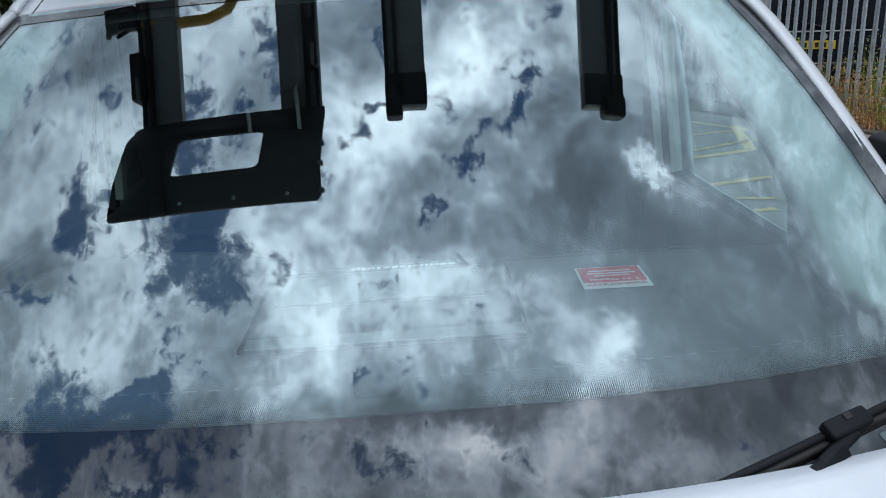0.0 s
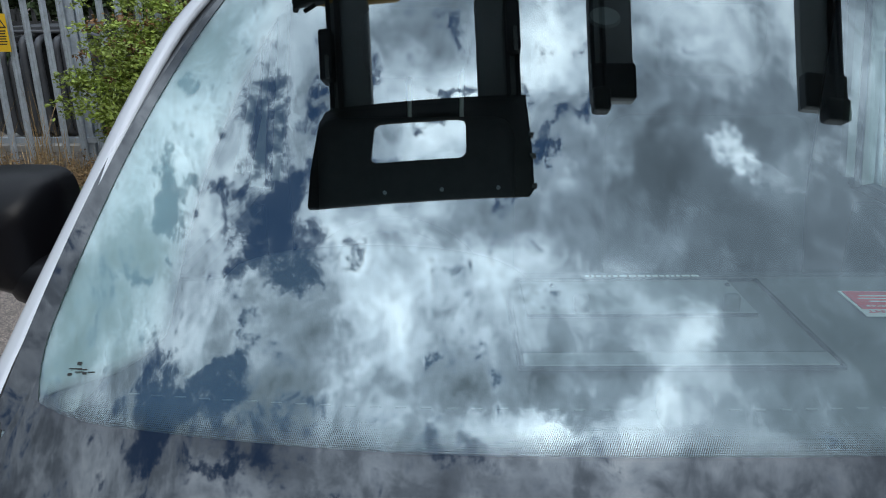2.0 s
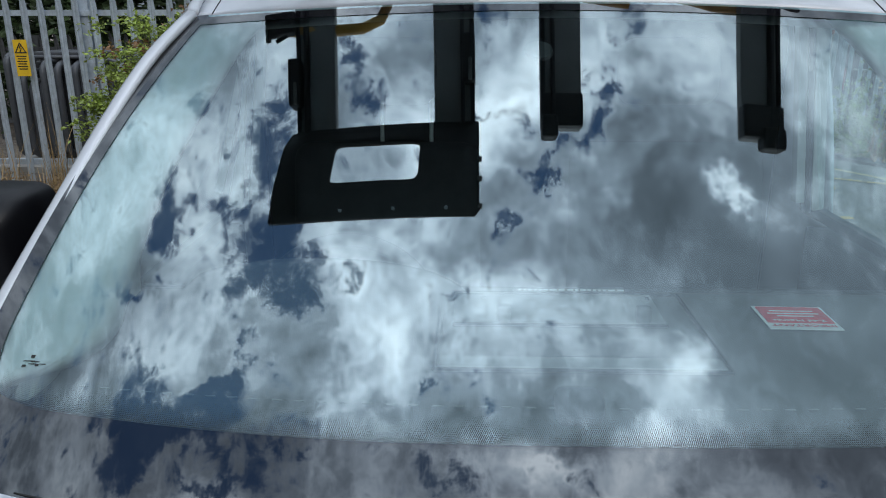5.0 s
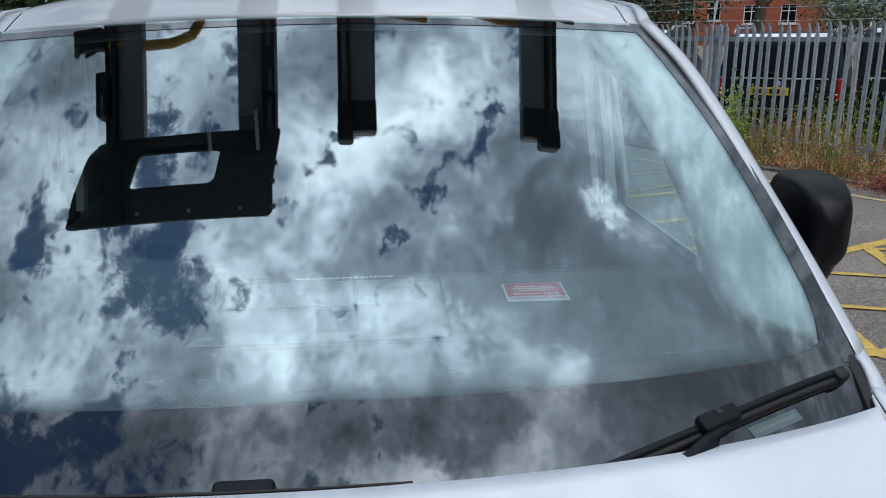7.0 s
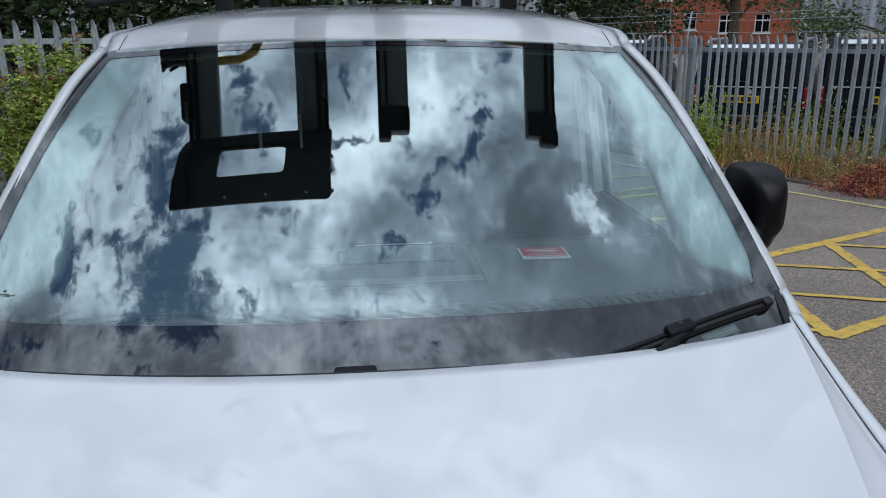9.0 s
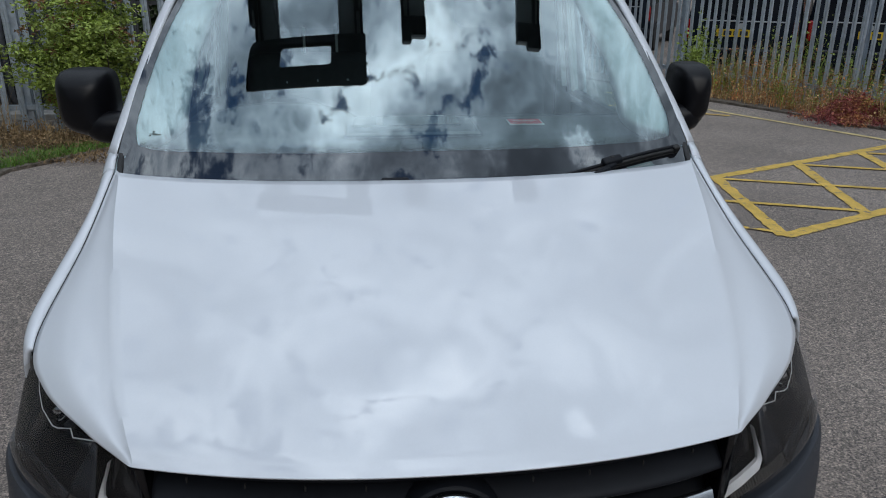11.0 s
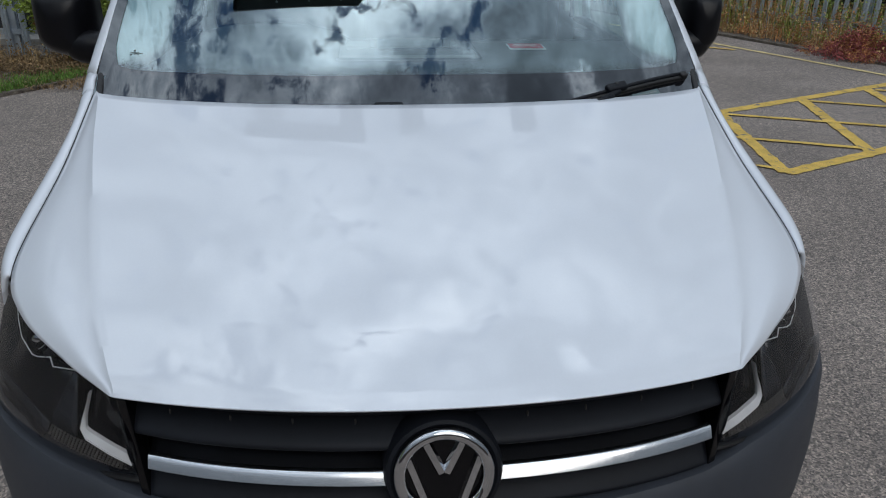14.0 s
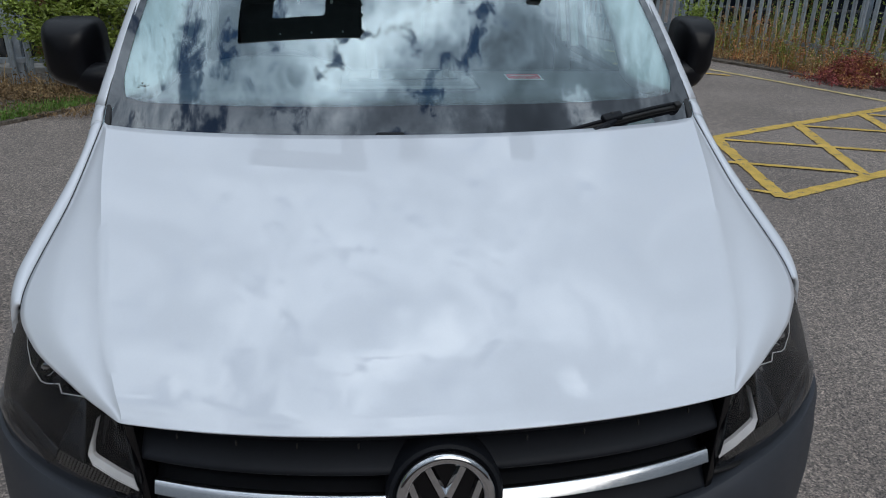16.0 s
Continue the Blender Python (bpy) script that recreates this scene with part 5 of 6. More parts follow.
def roof_rack():
    """Equipment on the roof that juts out over the windscreen."""
    rk = thing("roof_rack", "black roof rack with four broad runners and a front cradle", "roof rack", at=VAN.matrix_world.copy())
    def runner(x0, x1, y0, z=1.968):
        bm = box(None, (x1 - x0, 3.9 - y0, 0.03), pose((x0 + x1) / 2, (y0 + 3.9) / 2, z + 0.015), 0.004)
        return part("runner", bm, "rack_grey", rk, "dark grey steel runner")
    for x0, x1, y0, lip in ((-0.560, -0.468, 1.60, -1), (-0.233, -0.140, 1.60, 1), (0.014, 0.106, 1.59, -1), (0.480, 0.572, 1.59, 1)):
        ob = runner(x0, x1, y0)
        c = x0 + 0.026 if lip < 0 else x1 - 0.026
        part("rib", box(None, (0.009, 3.9 - y0, 0.03), pose(c, (y0 + 3.9) / 2, 1.962), 0.003), "rack_black", ob)
        part("edge_strip", box(None, (0.010, 3.9 - y0, 0.036), pose(x0 + 0.004 if lip < 0 else x1 - 0.004, (y0 + 3.9) / 2, 1.980), 0.003), "rack_black", ob, "black edge of the runner")
    for x0, x1, n0, n1 in ((0.014, 0.106, 0.012, 0.050), (0.480, 0.572, 0.520, 0.574)):
        bm = bmesh.new()
        box(bm, (x1 - x0 + 0.004, 0.075, 0.036), pose((x0 + x1) / 2, 1.628, 1.968), 0.006)
        box(bm, (n1 - n0, 0.05, 0.046), pose((n0 + n1) / 2, 1.588, 1.960), 0.008)
        part("end_cap", bm, "rack_black", rk, "black rubber end cap")
    # cradle plate between the first two runners, bent down to the front, with a rounded opening
    ys, zl, zr = (1.375, 1.450, 1.555, 1.600, 1.64), (1.780, 1.812, 1.886, 1.950, 1.968), (1.838, 1.836, 1.918, 1.962, 1.970)

    def plate(x, y):
        k = max(0.0, min(1.0, (x + 0.568) / 0.438))
        return float(np.interp(y, ys, zl)) * (1 - k) + float(np.interp(y, ys, zr)) * k
    X0, X1, Y0, Y1 = -0.568, -0.130, 1.375, 1.606
    hx0, hx1, hy0, hy1, hr = -0.450, -0.260, 1.452, 1.556, 0.016
    hole = []
    for cx, cy, a0 in ((hx1 - hr, hy1 - hr, 0), (hx0 + hr, hy1 - hr, 90), (hx0 + hr, hy0 + hr, 180), (hx1 - hr, hy0 + hr, 270)):
        hole += [(cx + hr * math.cos(radians(a0 + t)), cy + hr * math.sin(radians(a0 + t))) for t in (0, 22, 45, 68, 90)]
    full = []
    for i, q in enumerate(hole):
        w = hole[(i + 1) % len(hole)]
        full.append(q)
        if math.hypot(w[0] - q[0], w[1] - q[1]) > 0.03:
            full += [(q[0] + (w[0] - q[0]) * t / 6, q[1] + (w[1] - q[1]) * t / 6) for t in range(1, 6)]
    mx, my = (hx0 + hx1) / 2, (hy0 + hy1) / 2

    def outwards(q, k):
        dx, dy = q[0] - mx, q[1] - my
        f = min((X1 - mx) / dx if dx > 1e-6 else ((X0 - mx) / dx if dx < -1e-6 else 99), (Y1 - my) / dy if dy > 1e-6 else ((Y0 - my) / dy if dy < -1e-6 else 99))
        o = (mx + dx * f, my + dy * f)
        return (q[0] + (o[0] - q[0]) * k, q[1] + (o[1] - q[1]) * k)
    bm = bmesh.new()
    rings = [[bm.verts.new((*outwards(q, k), plate(*outwards(q, k)))) for q in full] for k in (0, 0.25, 0.5, 0.75, 1.0)]
    n = len(full)
    for A, B in zip(rings, rings[1:]):
        for i in range(n):
            bm.faces.new((A[i], A[(i + 1) % n], B[(i + 1) % n], B[i]))
    bmesh.ops.recalc_face_normals(bm, faces=bm.faces)
    solid(part("cradle_plate", bm, "rack_black", rk, "black bent steel cradle plate with a rounded opening", smooth=40), 0.012, 1)
    for x, y in ((-0.560, 1.72), (-0.152, 1.745)):
        part("clamp", box(None, (0.030, 0.11, 0.05), pose(x, y, 1.962), 0.006), "rack_black", rk, "black clamp")
        part("slot", box(None, (0.008, 0.05, 0.01), pose(x + 0.004, y - 0.03, 1.935), 0.003), "rack_grey", rk)
    for y in (1.395, 1.45, 1.50):
        part("bolt", tube(None, [(-0.134, y, plate(-0.13, y) + 0.004), (-0.124, y, plate(-0.13, y) + 0.004)], 0.006, 10), "rack_grey", rk)
    for x in (-0.42, -0.31, -0.20):
        part("stud", tube(None, [(x, 1.392, plate(x, 1.392) - 0.004), (x, 1.392, plate(x, 1.392) + 0.004)], 0.004, 8), "galv", rk, "small bright stud")
    # worn yellow handles and a hinge further back, and cross bars on the roof
    path = [(-0.62, 1.860, 1.965), (-0.56, 1.850, 1.975), (-0.478, 1.846, 1.985), (-0.41, 1.860, 2.02), (-0.375, 1.90, 2.07), (-0.362, 1.945, 2.10), (-0.365, 1.99, 2.10)]
    part("handle", tube(None, path, 0.013, 10), "rack_yellow", rk, "worn yellow tubular handle", smooth=True)
    part("handle", tube(None, [(0.10, 1.955, 2.09), (0.18, 1.945, 2.10), (0.25, 1.938, 2.10)], 0.011, 10), "rack_yellow", rk, "worn yellow tubular handle", smooth=True)
    part("handle", tube(None, [(0.38, 1.965, 2.10), (0.44, 1.915, 2.03), (0.50, 1.900, 2.0)], 0.012, 10), "rack_yellow", rk, "worn yellow tubular handle", smooth=True)
    bm = bmesh.new()
    box(bm, (0.075, 0.05, 0.03), pose(-0.595, 1.865, 1.962), 0.006)
    tube(bm, [(-0.60, 1.845, 1.955), (-0.625, 1.835, 1.95), (-0.622, 1.825, 1.945)], 0.007, 8)
    tube(bm, [(-0.58, 1.835, 1.955), (-0.605, 1.822, 1.95)], 0.005, 8)
    part("hinge", bm, "rack_black", rk, "black hinge fitting")
    part("hook", tube(None, [(0.57, 1.91, 1.97), (0.60, 1.90, 1.965), (0.62, 1.905, 1.975), (0.615, 1.925, 1.98)], 0.006, 8), "rack_black", rk, smooth=True)
    for y in (2.45, 3.55):
        part("cross_bar", box(None, (1.14, 0.06, 0.05), pose(0, y, 1.943), 0.008), "rack_black", rk)
        for s in (-1, 1):
            part("bracket", box(None, (0.05, 0.08, 0.14), pose(s * 0.48, y, 1.875), 0.008), "rack_black", rk)


roof_rack()


# Unseen wall, added behind the camera to darken reflections in chrome and plastic.
def unseen_wall():
    bm = box(None, (60.0, 0.30, 4.6), pose(0, -15.15, 2.3))
    tagged(part("wall_south", bm, "dark_wall"), "plain dark brown wall added behind the camera for reflections", "wall", kind="structure")


unseen_wall()


# ---- fences ----
def palisade(name, p0, p1, height, label, seed, spacing=0.175, base=0.0, slim=1.0, mat="galv"):
    """A palisade fence of pointed steel pales on two rails, with posts."""
    rnd = random.Random(seed)
    f = thing(name, label, "fence")
    p0, p1 = Vector((*p0, base)), Vector((*p1, base))
    d = (p1 - p0)
    L = d.length
    ang = math.degrees(math.atan2(d.y, d.x))
    f.matrix_world = Matrix.Translation(p0) @ pose(0, 0, 0, 0, 0, ang)
    # one pale: W section drawn up to a split, splayed point
    bm = bmesh.new()
    sec = [(-0.034, 0.006), (-0.024, -0.004), (-0.012, -0.006), (0.0, 0.004), (0.012, -0.006), (0.024, -0.004), (0.034, 0.006)]
    zs = [(0.04, 1.0, 0.0), (height - 0.16, 1.0, 0.0), (height - 0.06, 0.75, -0.006), (height, 0.30, -0.030)]
    rows = [[bm.verts.new((x * k * slim, y + o, z)) for x, y in sec] for z, k, o in zs]
    rows2 = [[bm.verts.new((x * k * slim, y + o + 0.004, z)) for x, y in sec] for z, k, o in zs]
    for R in (rows, rows2):
        for a, b in zip(R, R[1:]):
            for k in range(6):
                bm.faces.new((a[k], a[k + 1], b[k + 1], b[k]))
    for R, S in zip(zip(rows, rows[1:]), zip(rows2, rows2[1:])):
        for k in (0, 6):
            bm.faces.new((R[0][k], R[1][k], S[1][k], S[0][k]))
    bmesh.ops.recalc_face_normals(bm, faces=bm.faces)
    first = part("pale", bm, mat, f)
    n = int(L / spacing)
    for i in range(n):
        ob = first if i == 0 else new("pale", first.data)
        ob.parent = f
        ob.location = (spacing * (i + 0.5), -0.03, rnd.uniform(-0.012, 0.012))
        ob.rotation_euler = (radians(rnd.uniform(-0.8, 0.8)), radians(rnd.uniform(-0.35, 0.35)), radians(rnd.uniform(-3, 3)))
    for z in (0.28, height - 0.20):
        bm = bmesh.new()
        box(bm, (L, 0.006, 0.05), pose(L / 2, 0.0, z))
        box(bm, (L, 0.045, 0.006), pose(L / 2, 0.022, z + 0.025))
        part("rail", bm, mat, f, "angle-section rail")
    k = 0.05
    while k < L:
        bm = bmesh.new()
        box(bm, (0.10, 0.006, height - 0.02), pose(k, 0.02, (height - 0.02) / 2))
        box(bm, (0.006, 0.055, height - 0.02), pose(k, 0.047, (height - 0.02) / 2))
        box(bm, (0.10, 0.006, height - 0.02), pose(k, 0.075, (height - 0.02) / 2))
        part("post", bm, mat, f, "I-section steel post")
        k += 2.75
    return f


palisade("palisade_fence", (-9.5, 7.45), (1.6, 7.55), 1.90, "grey galvanised steel palisade fence behind a shrub", 3)
palisade("palisade_fence", (3.0, 12.90), (6.9, 5.60), 1.70, "grey galvanised steel palisade fence beside dry weeds", 4, spacing=0.128, slim=0.86)
palisade("palisade_fence", (-9.0, 10.4), (0.5, 10.4), 1.44, "palisade fence further behind, darkened to a silhouette", 5, spacing=0.19, mat="galv_silhouette")

def fence_wires(p0, p1, heights):
    ob = thing("wire_strands", "thin wire strands stretched above the steel fence", "wire")
    rnd = random.Random(9)
    a, b = Vector((*p0, 0)), Vector((*p1, 0))
    for z in heights:
        pts = [a.lerp(b, i / 24) + Vector((0, 0, z - 0.02 * math.sin(math.pi * ((i / 24 * 3) % 1)) + rnd.uniform(-0.004, 0.004))) for i in range(25)]
        part("strand", tube(None, pts, 0.003, 5), "galv", ob)
        for i in range(90):
            q = a.lerp(b, (i + 0.5) / 90) + Vector((0, 0, z - 0.01))
            part("barb", box(None, (0.004, 0.004, 0.03), Matrix.Translation(q) @ pose(0, 0, 0, rnd.uniform(-50, 50), rnd.uniform(-50, 50), 0)), "galv", ob) if i % 2 else None
    n = 3
    for i in range(n + 1):
        q = a.lerp(b, i / n)
        part("stay", tube(None, [q + Vector((0, 0, 1.45)), q + Vector((0, 0, 1.72)), q + Vector((0.05, 0.05, heights[-1] + 0.02))], 0.014, 6), "galv", ob)
    post = thing("fence_post", "weathered cranked concrete fence post", "post", at=pose(3.22, 12.6, 0))
    for x0, z0, x1, z1 in ((0.0, 0.0, 0.0, 1.86), (0.0, 1.84, -0.10, 2.06)):
        d = Vector((x1 - x0, 0, z1 - z0))
        m = Matrix.Translation(((x0 + x1) / 2, 0, (z0 + z1) / 2)) @ Matrix.Rotation(math.atan2(d.x, d.z), 4, "Y")
        part("shaft" if z0 == 0 else "crank", box(None, (0.11, 0.11, d.length), m, 0.012), "concrete", post)


fence_wires((3.0, 13.0), (6.95, 5.70), (1.74, 1.90, 1.99))

# ---- verges, plants and what stands behind the fences ----
def verge(name, outline, label):
    bm = prism(None, outline, -0.05, 0.03, lambda a, b, c: (a, b, c))
    top = [f for f in bm.faces if f.normal.z > 0.9]
    bmesh.ops.triangulate(bm, faces=top)
    tagged(part(name, bm, "soil"), label, "verge", kind="structure")


verge("verge_left", [(-14, 4.0), (-3.75, 4.3), (-3.5, 5.1), (-3.42, 5.8), (-3.02, 6.32), (-2.70, 6.78), (-2.0, 7.3), (-0.5, 8.2), (2.5, 13.5), (2.5, 22), (-14, 22)], "gravelly soil verge with grass beside the asphalt")
verge("verge_right", [(6.9, 4.7), (5.35, 7.22), (4.75, 8.35), (4.2, 9.25), (2.4, 13.1), (3.0, 13.4), (4.9, 9.6), (5.9, 7.8), (7.5, 5.0)], "soil strip under the fence with dry weeds")


def blade(bm, p, h, w, lean, rnd, joints=2):
    d = rnd.uniform(0, 2 * math.pi)
    side = Vector((math.cos(d), math.sin(d), 0)) * w
    tilt = Vector((math.cos(d + 1.3), math.sin(d + 1.3), 0)) * lean
    prev = None
    for j in range(joints + 1):
        k = j / joints
        c = p + Vector((0, 0, h * k)) + tilt * h * k * k
        if j == joints:
            v = bm.verts.new(c)
            bm.faces.new((prev[0], prev[1], v))
        else:
            row = (bm.verts.new(c - side * (1 - 0.6 * k)), bm.verts.new(c + side * (1 - 0.6 * k)))
            if prev:
                bm.faces.new((prev[0], prev[1], row[1], row[0]))
            prev = row


def leaf(bm, p, size, rnd, up=0.3):
    d = Vector((rnd.gauss(0, 1), rnd.gauss(0, 1), rnd.gauss(0, 1) * 0.5 + up)).normalized()
    s = d.orthogonal().normalized()
    s = (Matrix.Rotation(rnd.uniform(0, 6.28), 3, d) @ s) * size * 0.27
    n = d.cross(s).normalized() * size * 0.10
    a, b, c, e = p, p + d * size * 0.5 + s + n, p + d * size, p + d * size * 0.5 - s + n
    m0 = p + d * size * 0.5
    va, vb, vc, ve, vm = [bm.verts.new(q) for q in (a, b, c, e, m0)]
    bm.faces.new((va, vb, vm)), bm.faces.new((vb, vc, vm)), bm.faces.new((vc, ve, vm)), bm.faces.new((ve, va, vm))


def grass_patch(name, label, mat, n, where, h, w, lean, seed, joints=2):
    rnd = random.Random(seed)
    bm = bmesh.new()
    for _ in range(n):
        x, y, k = where(rnd)
        blade(bm, Vector((x, y, 0.02)), rnd.uniform(*h) * k, rnd.uniform(0.6, 1.4) * w, rnd.uniform(0, lean), rnd, joints)
    return tagged(part(name, bm, mat), label, "plants", kind="stuff")


def left_edge(y):
    for (y0, x0), (y1, x1) in zip(((4.3, -3.75), (5.1, -3.5), (5.8, -3.42), (6.32, -3.02), (6.78, -2.70)), ((5.1, -3.5), (5.8, -3.42), (6.32, -3.02), (6.78, -2.70), (8.2, -0.5))):
        if y <= y1:
            return x0 + (x1 - x0) * (y - y0) / (y1 - y0)
    return -0.5


def by_edge(width):
    def where(r):
        y = r.uniform(4.3, 7.1)
        x = left_edge(y) - 0.05 - abs(r.gauss(0, width))
        return x, y, max(0.3, 1 - abs(x - left_edge(y)) * 0.2)
    return where


grass_patch("grass", "short green grass along the asphalt edge", "grass", 9000, by_edge(0.32), (0.02, 0.075), 0.004, 1.0, 11)
grass_patch("dry_grass", "low brown dried grass and leaves on the verge", "litter", 9000, lambda r: (r.uniform(-6.5, -2.6), r.uniform(6.0, 7.4), 1.0), (0.012, 0.05), 0.006, 2.4, 12)


def clump(cx, cy, rx, ry):
    def where(r):
        x, y = r.gauss(cx, rx), r.gauss(cy, ry)
        return x, y, max(0.25, 1.2 - 0.5 * math.hypot((x - cx) / rx, (y - cy) / ry))
    return where


grass_patch("dry_grass", "tall straw-coloured grass tuft before the fence", "straw", 110, clump(-4.18, 7.12, 0.16, 0.08), (0.30, 0.95), 0.004, 0.5, 13, 3)
grass_patch("dry_grass", "straw-coloured grass tuft before the fence", "straw", 40, clump(-3.75, 7.05, 0.18, 0.08), (0.15, 0.4), 0.004, 0.7, 14, 3)
grass_patch("dry_grass", "straw-coloured grass tuft before the fence", "straw", 60, clump(-4.68, 7.15, 0.14, 0.08), (0.25, 0.75), 0.004, 0.6, 15, 3)

FENCE_A, FENCE_B = Vector((3.0, 12.90)), Vector((6.9, 5.60))


def along_fence(lo, hi, out_lo, out_hi):
    d = (FENCE_B - FENCE_A)
    L = d.length
    d.normalize()
    n = Vector((d.y, -d.x))
    if n.y > 0:
        n = -n

    def where(r):
        s, o = r.uniform(lo, hi), r.uniform(out_lo, out_hi)
        p = FENCE_A + d * s + n * o
        return p.x, p.y, 1.0 - 0.5 * max(0, o) + 0.35 * math.sin(s * 5.1) * math.sin(s * 2.3)
    return where


def weed_bed(name, label, mats, n, where, h, leafy, seed, size=0.05):
    """Stalks with small leaves, one mesh for each colour."""
    rnd = random.Random(seed)
    bms = [bmesh.new() for _ in mats]
    for _ in range(n):
        x, y, k = where(rnd)
        H = rnd.uniform(*h) * max(0.3, k)
        bm = bms[rnd.randrange(len(mats))]
        base = Vector((x, y, 0.02))
        lean = Vector((rnd.gauss(0, 0.18), rnd.gauss(0, 0.18), 1)) * H
        blade(bm, base, H, 0.005, 0.3, rnd, 2)
        for j in range(leafy):
            q = base + lean * rnd.uniform(0.15, 1.0) + Vector((rnd.gauss(0, 0.03), rnd.gauss(0, 0.03), 0))
            leaf(bm, q, rnd.uniform(0.6, 1.3) * size, rnd, 0.5)
    for bm, mt in zip(bms, mats):
        tagged(part(name, bm, mt), label, "plants", kind="stuff")


weed_bed("weeds", "tangled dry orange and green weeds along the fence", ["dry_grass", "weed_rust", "leaf"], 1100, along_fence(3.2, 8.2, -0.25, 0.42), (0.22, 0.72), 16, 21, 0.030)
weed_bed("weeds", "low dried weeds spilling onto the asphalt", ["dry_grass", "weed_rust"], 600, along_fence(3.0, 8.2, 0.2, 0.55), (0.08, 0.22), 10, 22, 0.026)
weed_bed("weeds", "dark red weed bush at the fence foot", ["weed_red", "weed_red", "weed_rust"], 380, clump(5.42, 7.58, 0.24, 0.20), (0.16, 0.36), 34, 23, 0.026)
weed_bed("weeds", "matted brown dried weeds on the soil verge", ["litter", "straw", "litter"], 700, lambda r: (r.uniform(-6.0, -2.9), r.uniform(6.55, 7.35), r.uniform(0.4, 1.2)), (0.05, 0.24), 12, 26, 0.03)
weed_bed("weeds", "tall green weeds growing through the fence", ["leaf"], 60, clump(4.25, 9.62, 0.10, 0.15), (0.7, 1.15), 40, 24, 0.055)
weed_bed("weeds", "green stalks behind the fence", ["leaf"], 160, along_fence(4.0, 7.5, -0.5, -0.1), (0.5, 0.95), 16, 25, 0.04)


def shrub(name, label, at, radius, height, n, mats, seed, size):
    rnd = random.Random(seed)
    ob = thing(name, label, "shrub", group="shrubs at the fence", at=pose(*at))
    bm = bmesh.new()
    tips = []
    for i in range(26):
        a, r = rnd.uniform(0, 6.28), rnd.uniform(0.25, 1.0)
        top = Vector((math.cos(a) * radius * r, math.sin(a) * radius * 0.6 * r, height * rnd.uniform(0.55, 1.0) * (1 - 0.35 * r * r)))
        mid = top * 0.5 + Vector((rnd.gauss(0, 0.06), rnd.gauss(0, 0.06), 0.1))
        tube(bm, [Vector((rnd.gauss(0, 0.05), rnd.gauss(0, 0.05), 0)), mid, top], [0.012, 0.008, 0.003], 5)
        tips += [(mid, 0.8), (top, 1.0), (mid.lerp(top, 0.5), 1.0), (mid * 0.7, 0.7)]
    part("wood", bm, "bark", ob)
    bms = [bmesh.new() for _ in mats]
    sprays = [(c + Vector((rnd.gauss(0, 0.09), rnd.gauss(0, 0.08), rnd.gauss(0, 0.09))), rnd.random()) for c, _ in tips for _ in range(5)]
    for _ in range(n):
        c, red = rnd.choice(sprays)
        q = c + Vector((rnd.gauss(0, 0.055), rnd.gauss(0, 0.05), rnd.gauss(0, 0.03)))
        if q.z < 0.05:
            continue
        out = min(1.0, max(0.0, q.z / height))
        m = 1 if len(mats) > 1 and red < 0.06 + 0.22 * out * out and rnd.random() < 0.8 else 0
        leaf(bms[m], q, rnd.uniform(0.6, 1.35) * size, rnd, -0.1)
    for bm, mt in zip(bms, mats):
        part("foliage", bm, mt, ob)
    return ob


shrub("shrub", "leafy green shrub with reddish tips before a steel fence", (-3.08, 7.02, 0.0), 0.66, 1.78, 27000, ["leaf", "leaf_tip"], 31, 0.044)
shrub("shrub", "green climbing shrub behind a steel fence", (-1.7, 8.2, 0.0), 0.8, 1.9, 13000, ["leaf", "leaf_tip"], 32, 0.046)


def tree(name, label, at, height, spread, low, n, mat, seed, size):
    rnd = random.Random(seed)
    ob = thing(name, label, "tree", group="trees round the yard", at=pose(*at))
    bm = bmesh.new()
    tube(bm, [(0, 0, -0.1), (0.1, 0, height * 0.25), (0, 0.1, height * 0.5), (0, 0, height * 0.85)], [0.24, 0.18, 0.12, 0.03], 9)
    knots = []
    for i in range(26):
        z = rnd.uniform(low, height * 0.8)
        a = rnd.uniform(0, 6.28)
        R = spread * rnd.uniform(0.5, 1.0) * (1 - 0.5 * (z / height) ** 2)
        tip = Vector((math.cos(a) * R, math.sin(a) * R, z + rnd.uniform(0.1, 0.9)))
        tube(bm, [(0, 0, z * 0.8), tip * 0.5 + Vector((0, 0, z * 0.45)), tip], [0.07, 0.04, 0.015], 5)
        knots += [tip, tip * 0.72 + Vector((0, 0, z * 0.26)), tip + Vector((rnd.gauss(0, .5), rnd.gauss(0, .5), rnd.gauss(0, .4)))]
    part("trunk", bm, "bark", ob)
    bm = bmesh.new()
    for _ in range(n):
        c = rnd.choice(knots)
        leaf(bm, c + Vector((rnd.gauss(0, 0.5), rnd.gauss(0, 0.5), rnd.gauss(0, 0.42))), rnd.uniform(0.6, 1.4) * size, rnd, 0.0)
    part("crown", bm, mat, ob)
    return ob


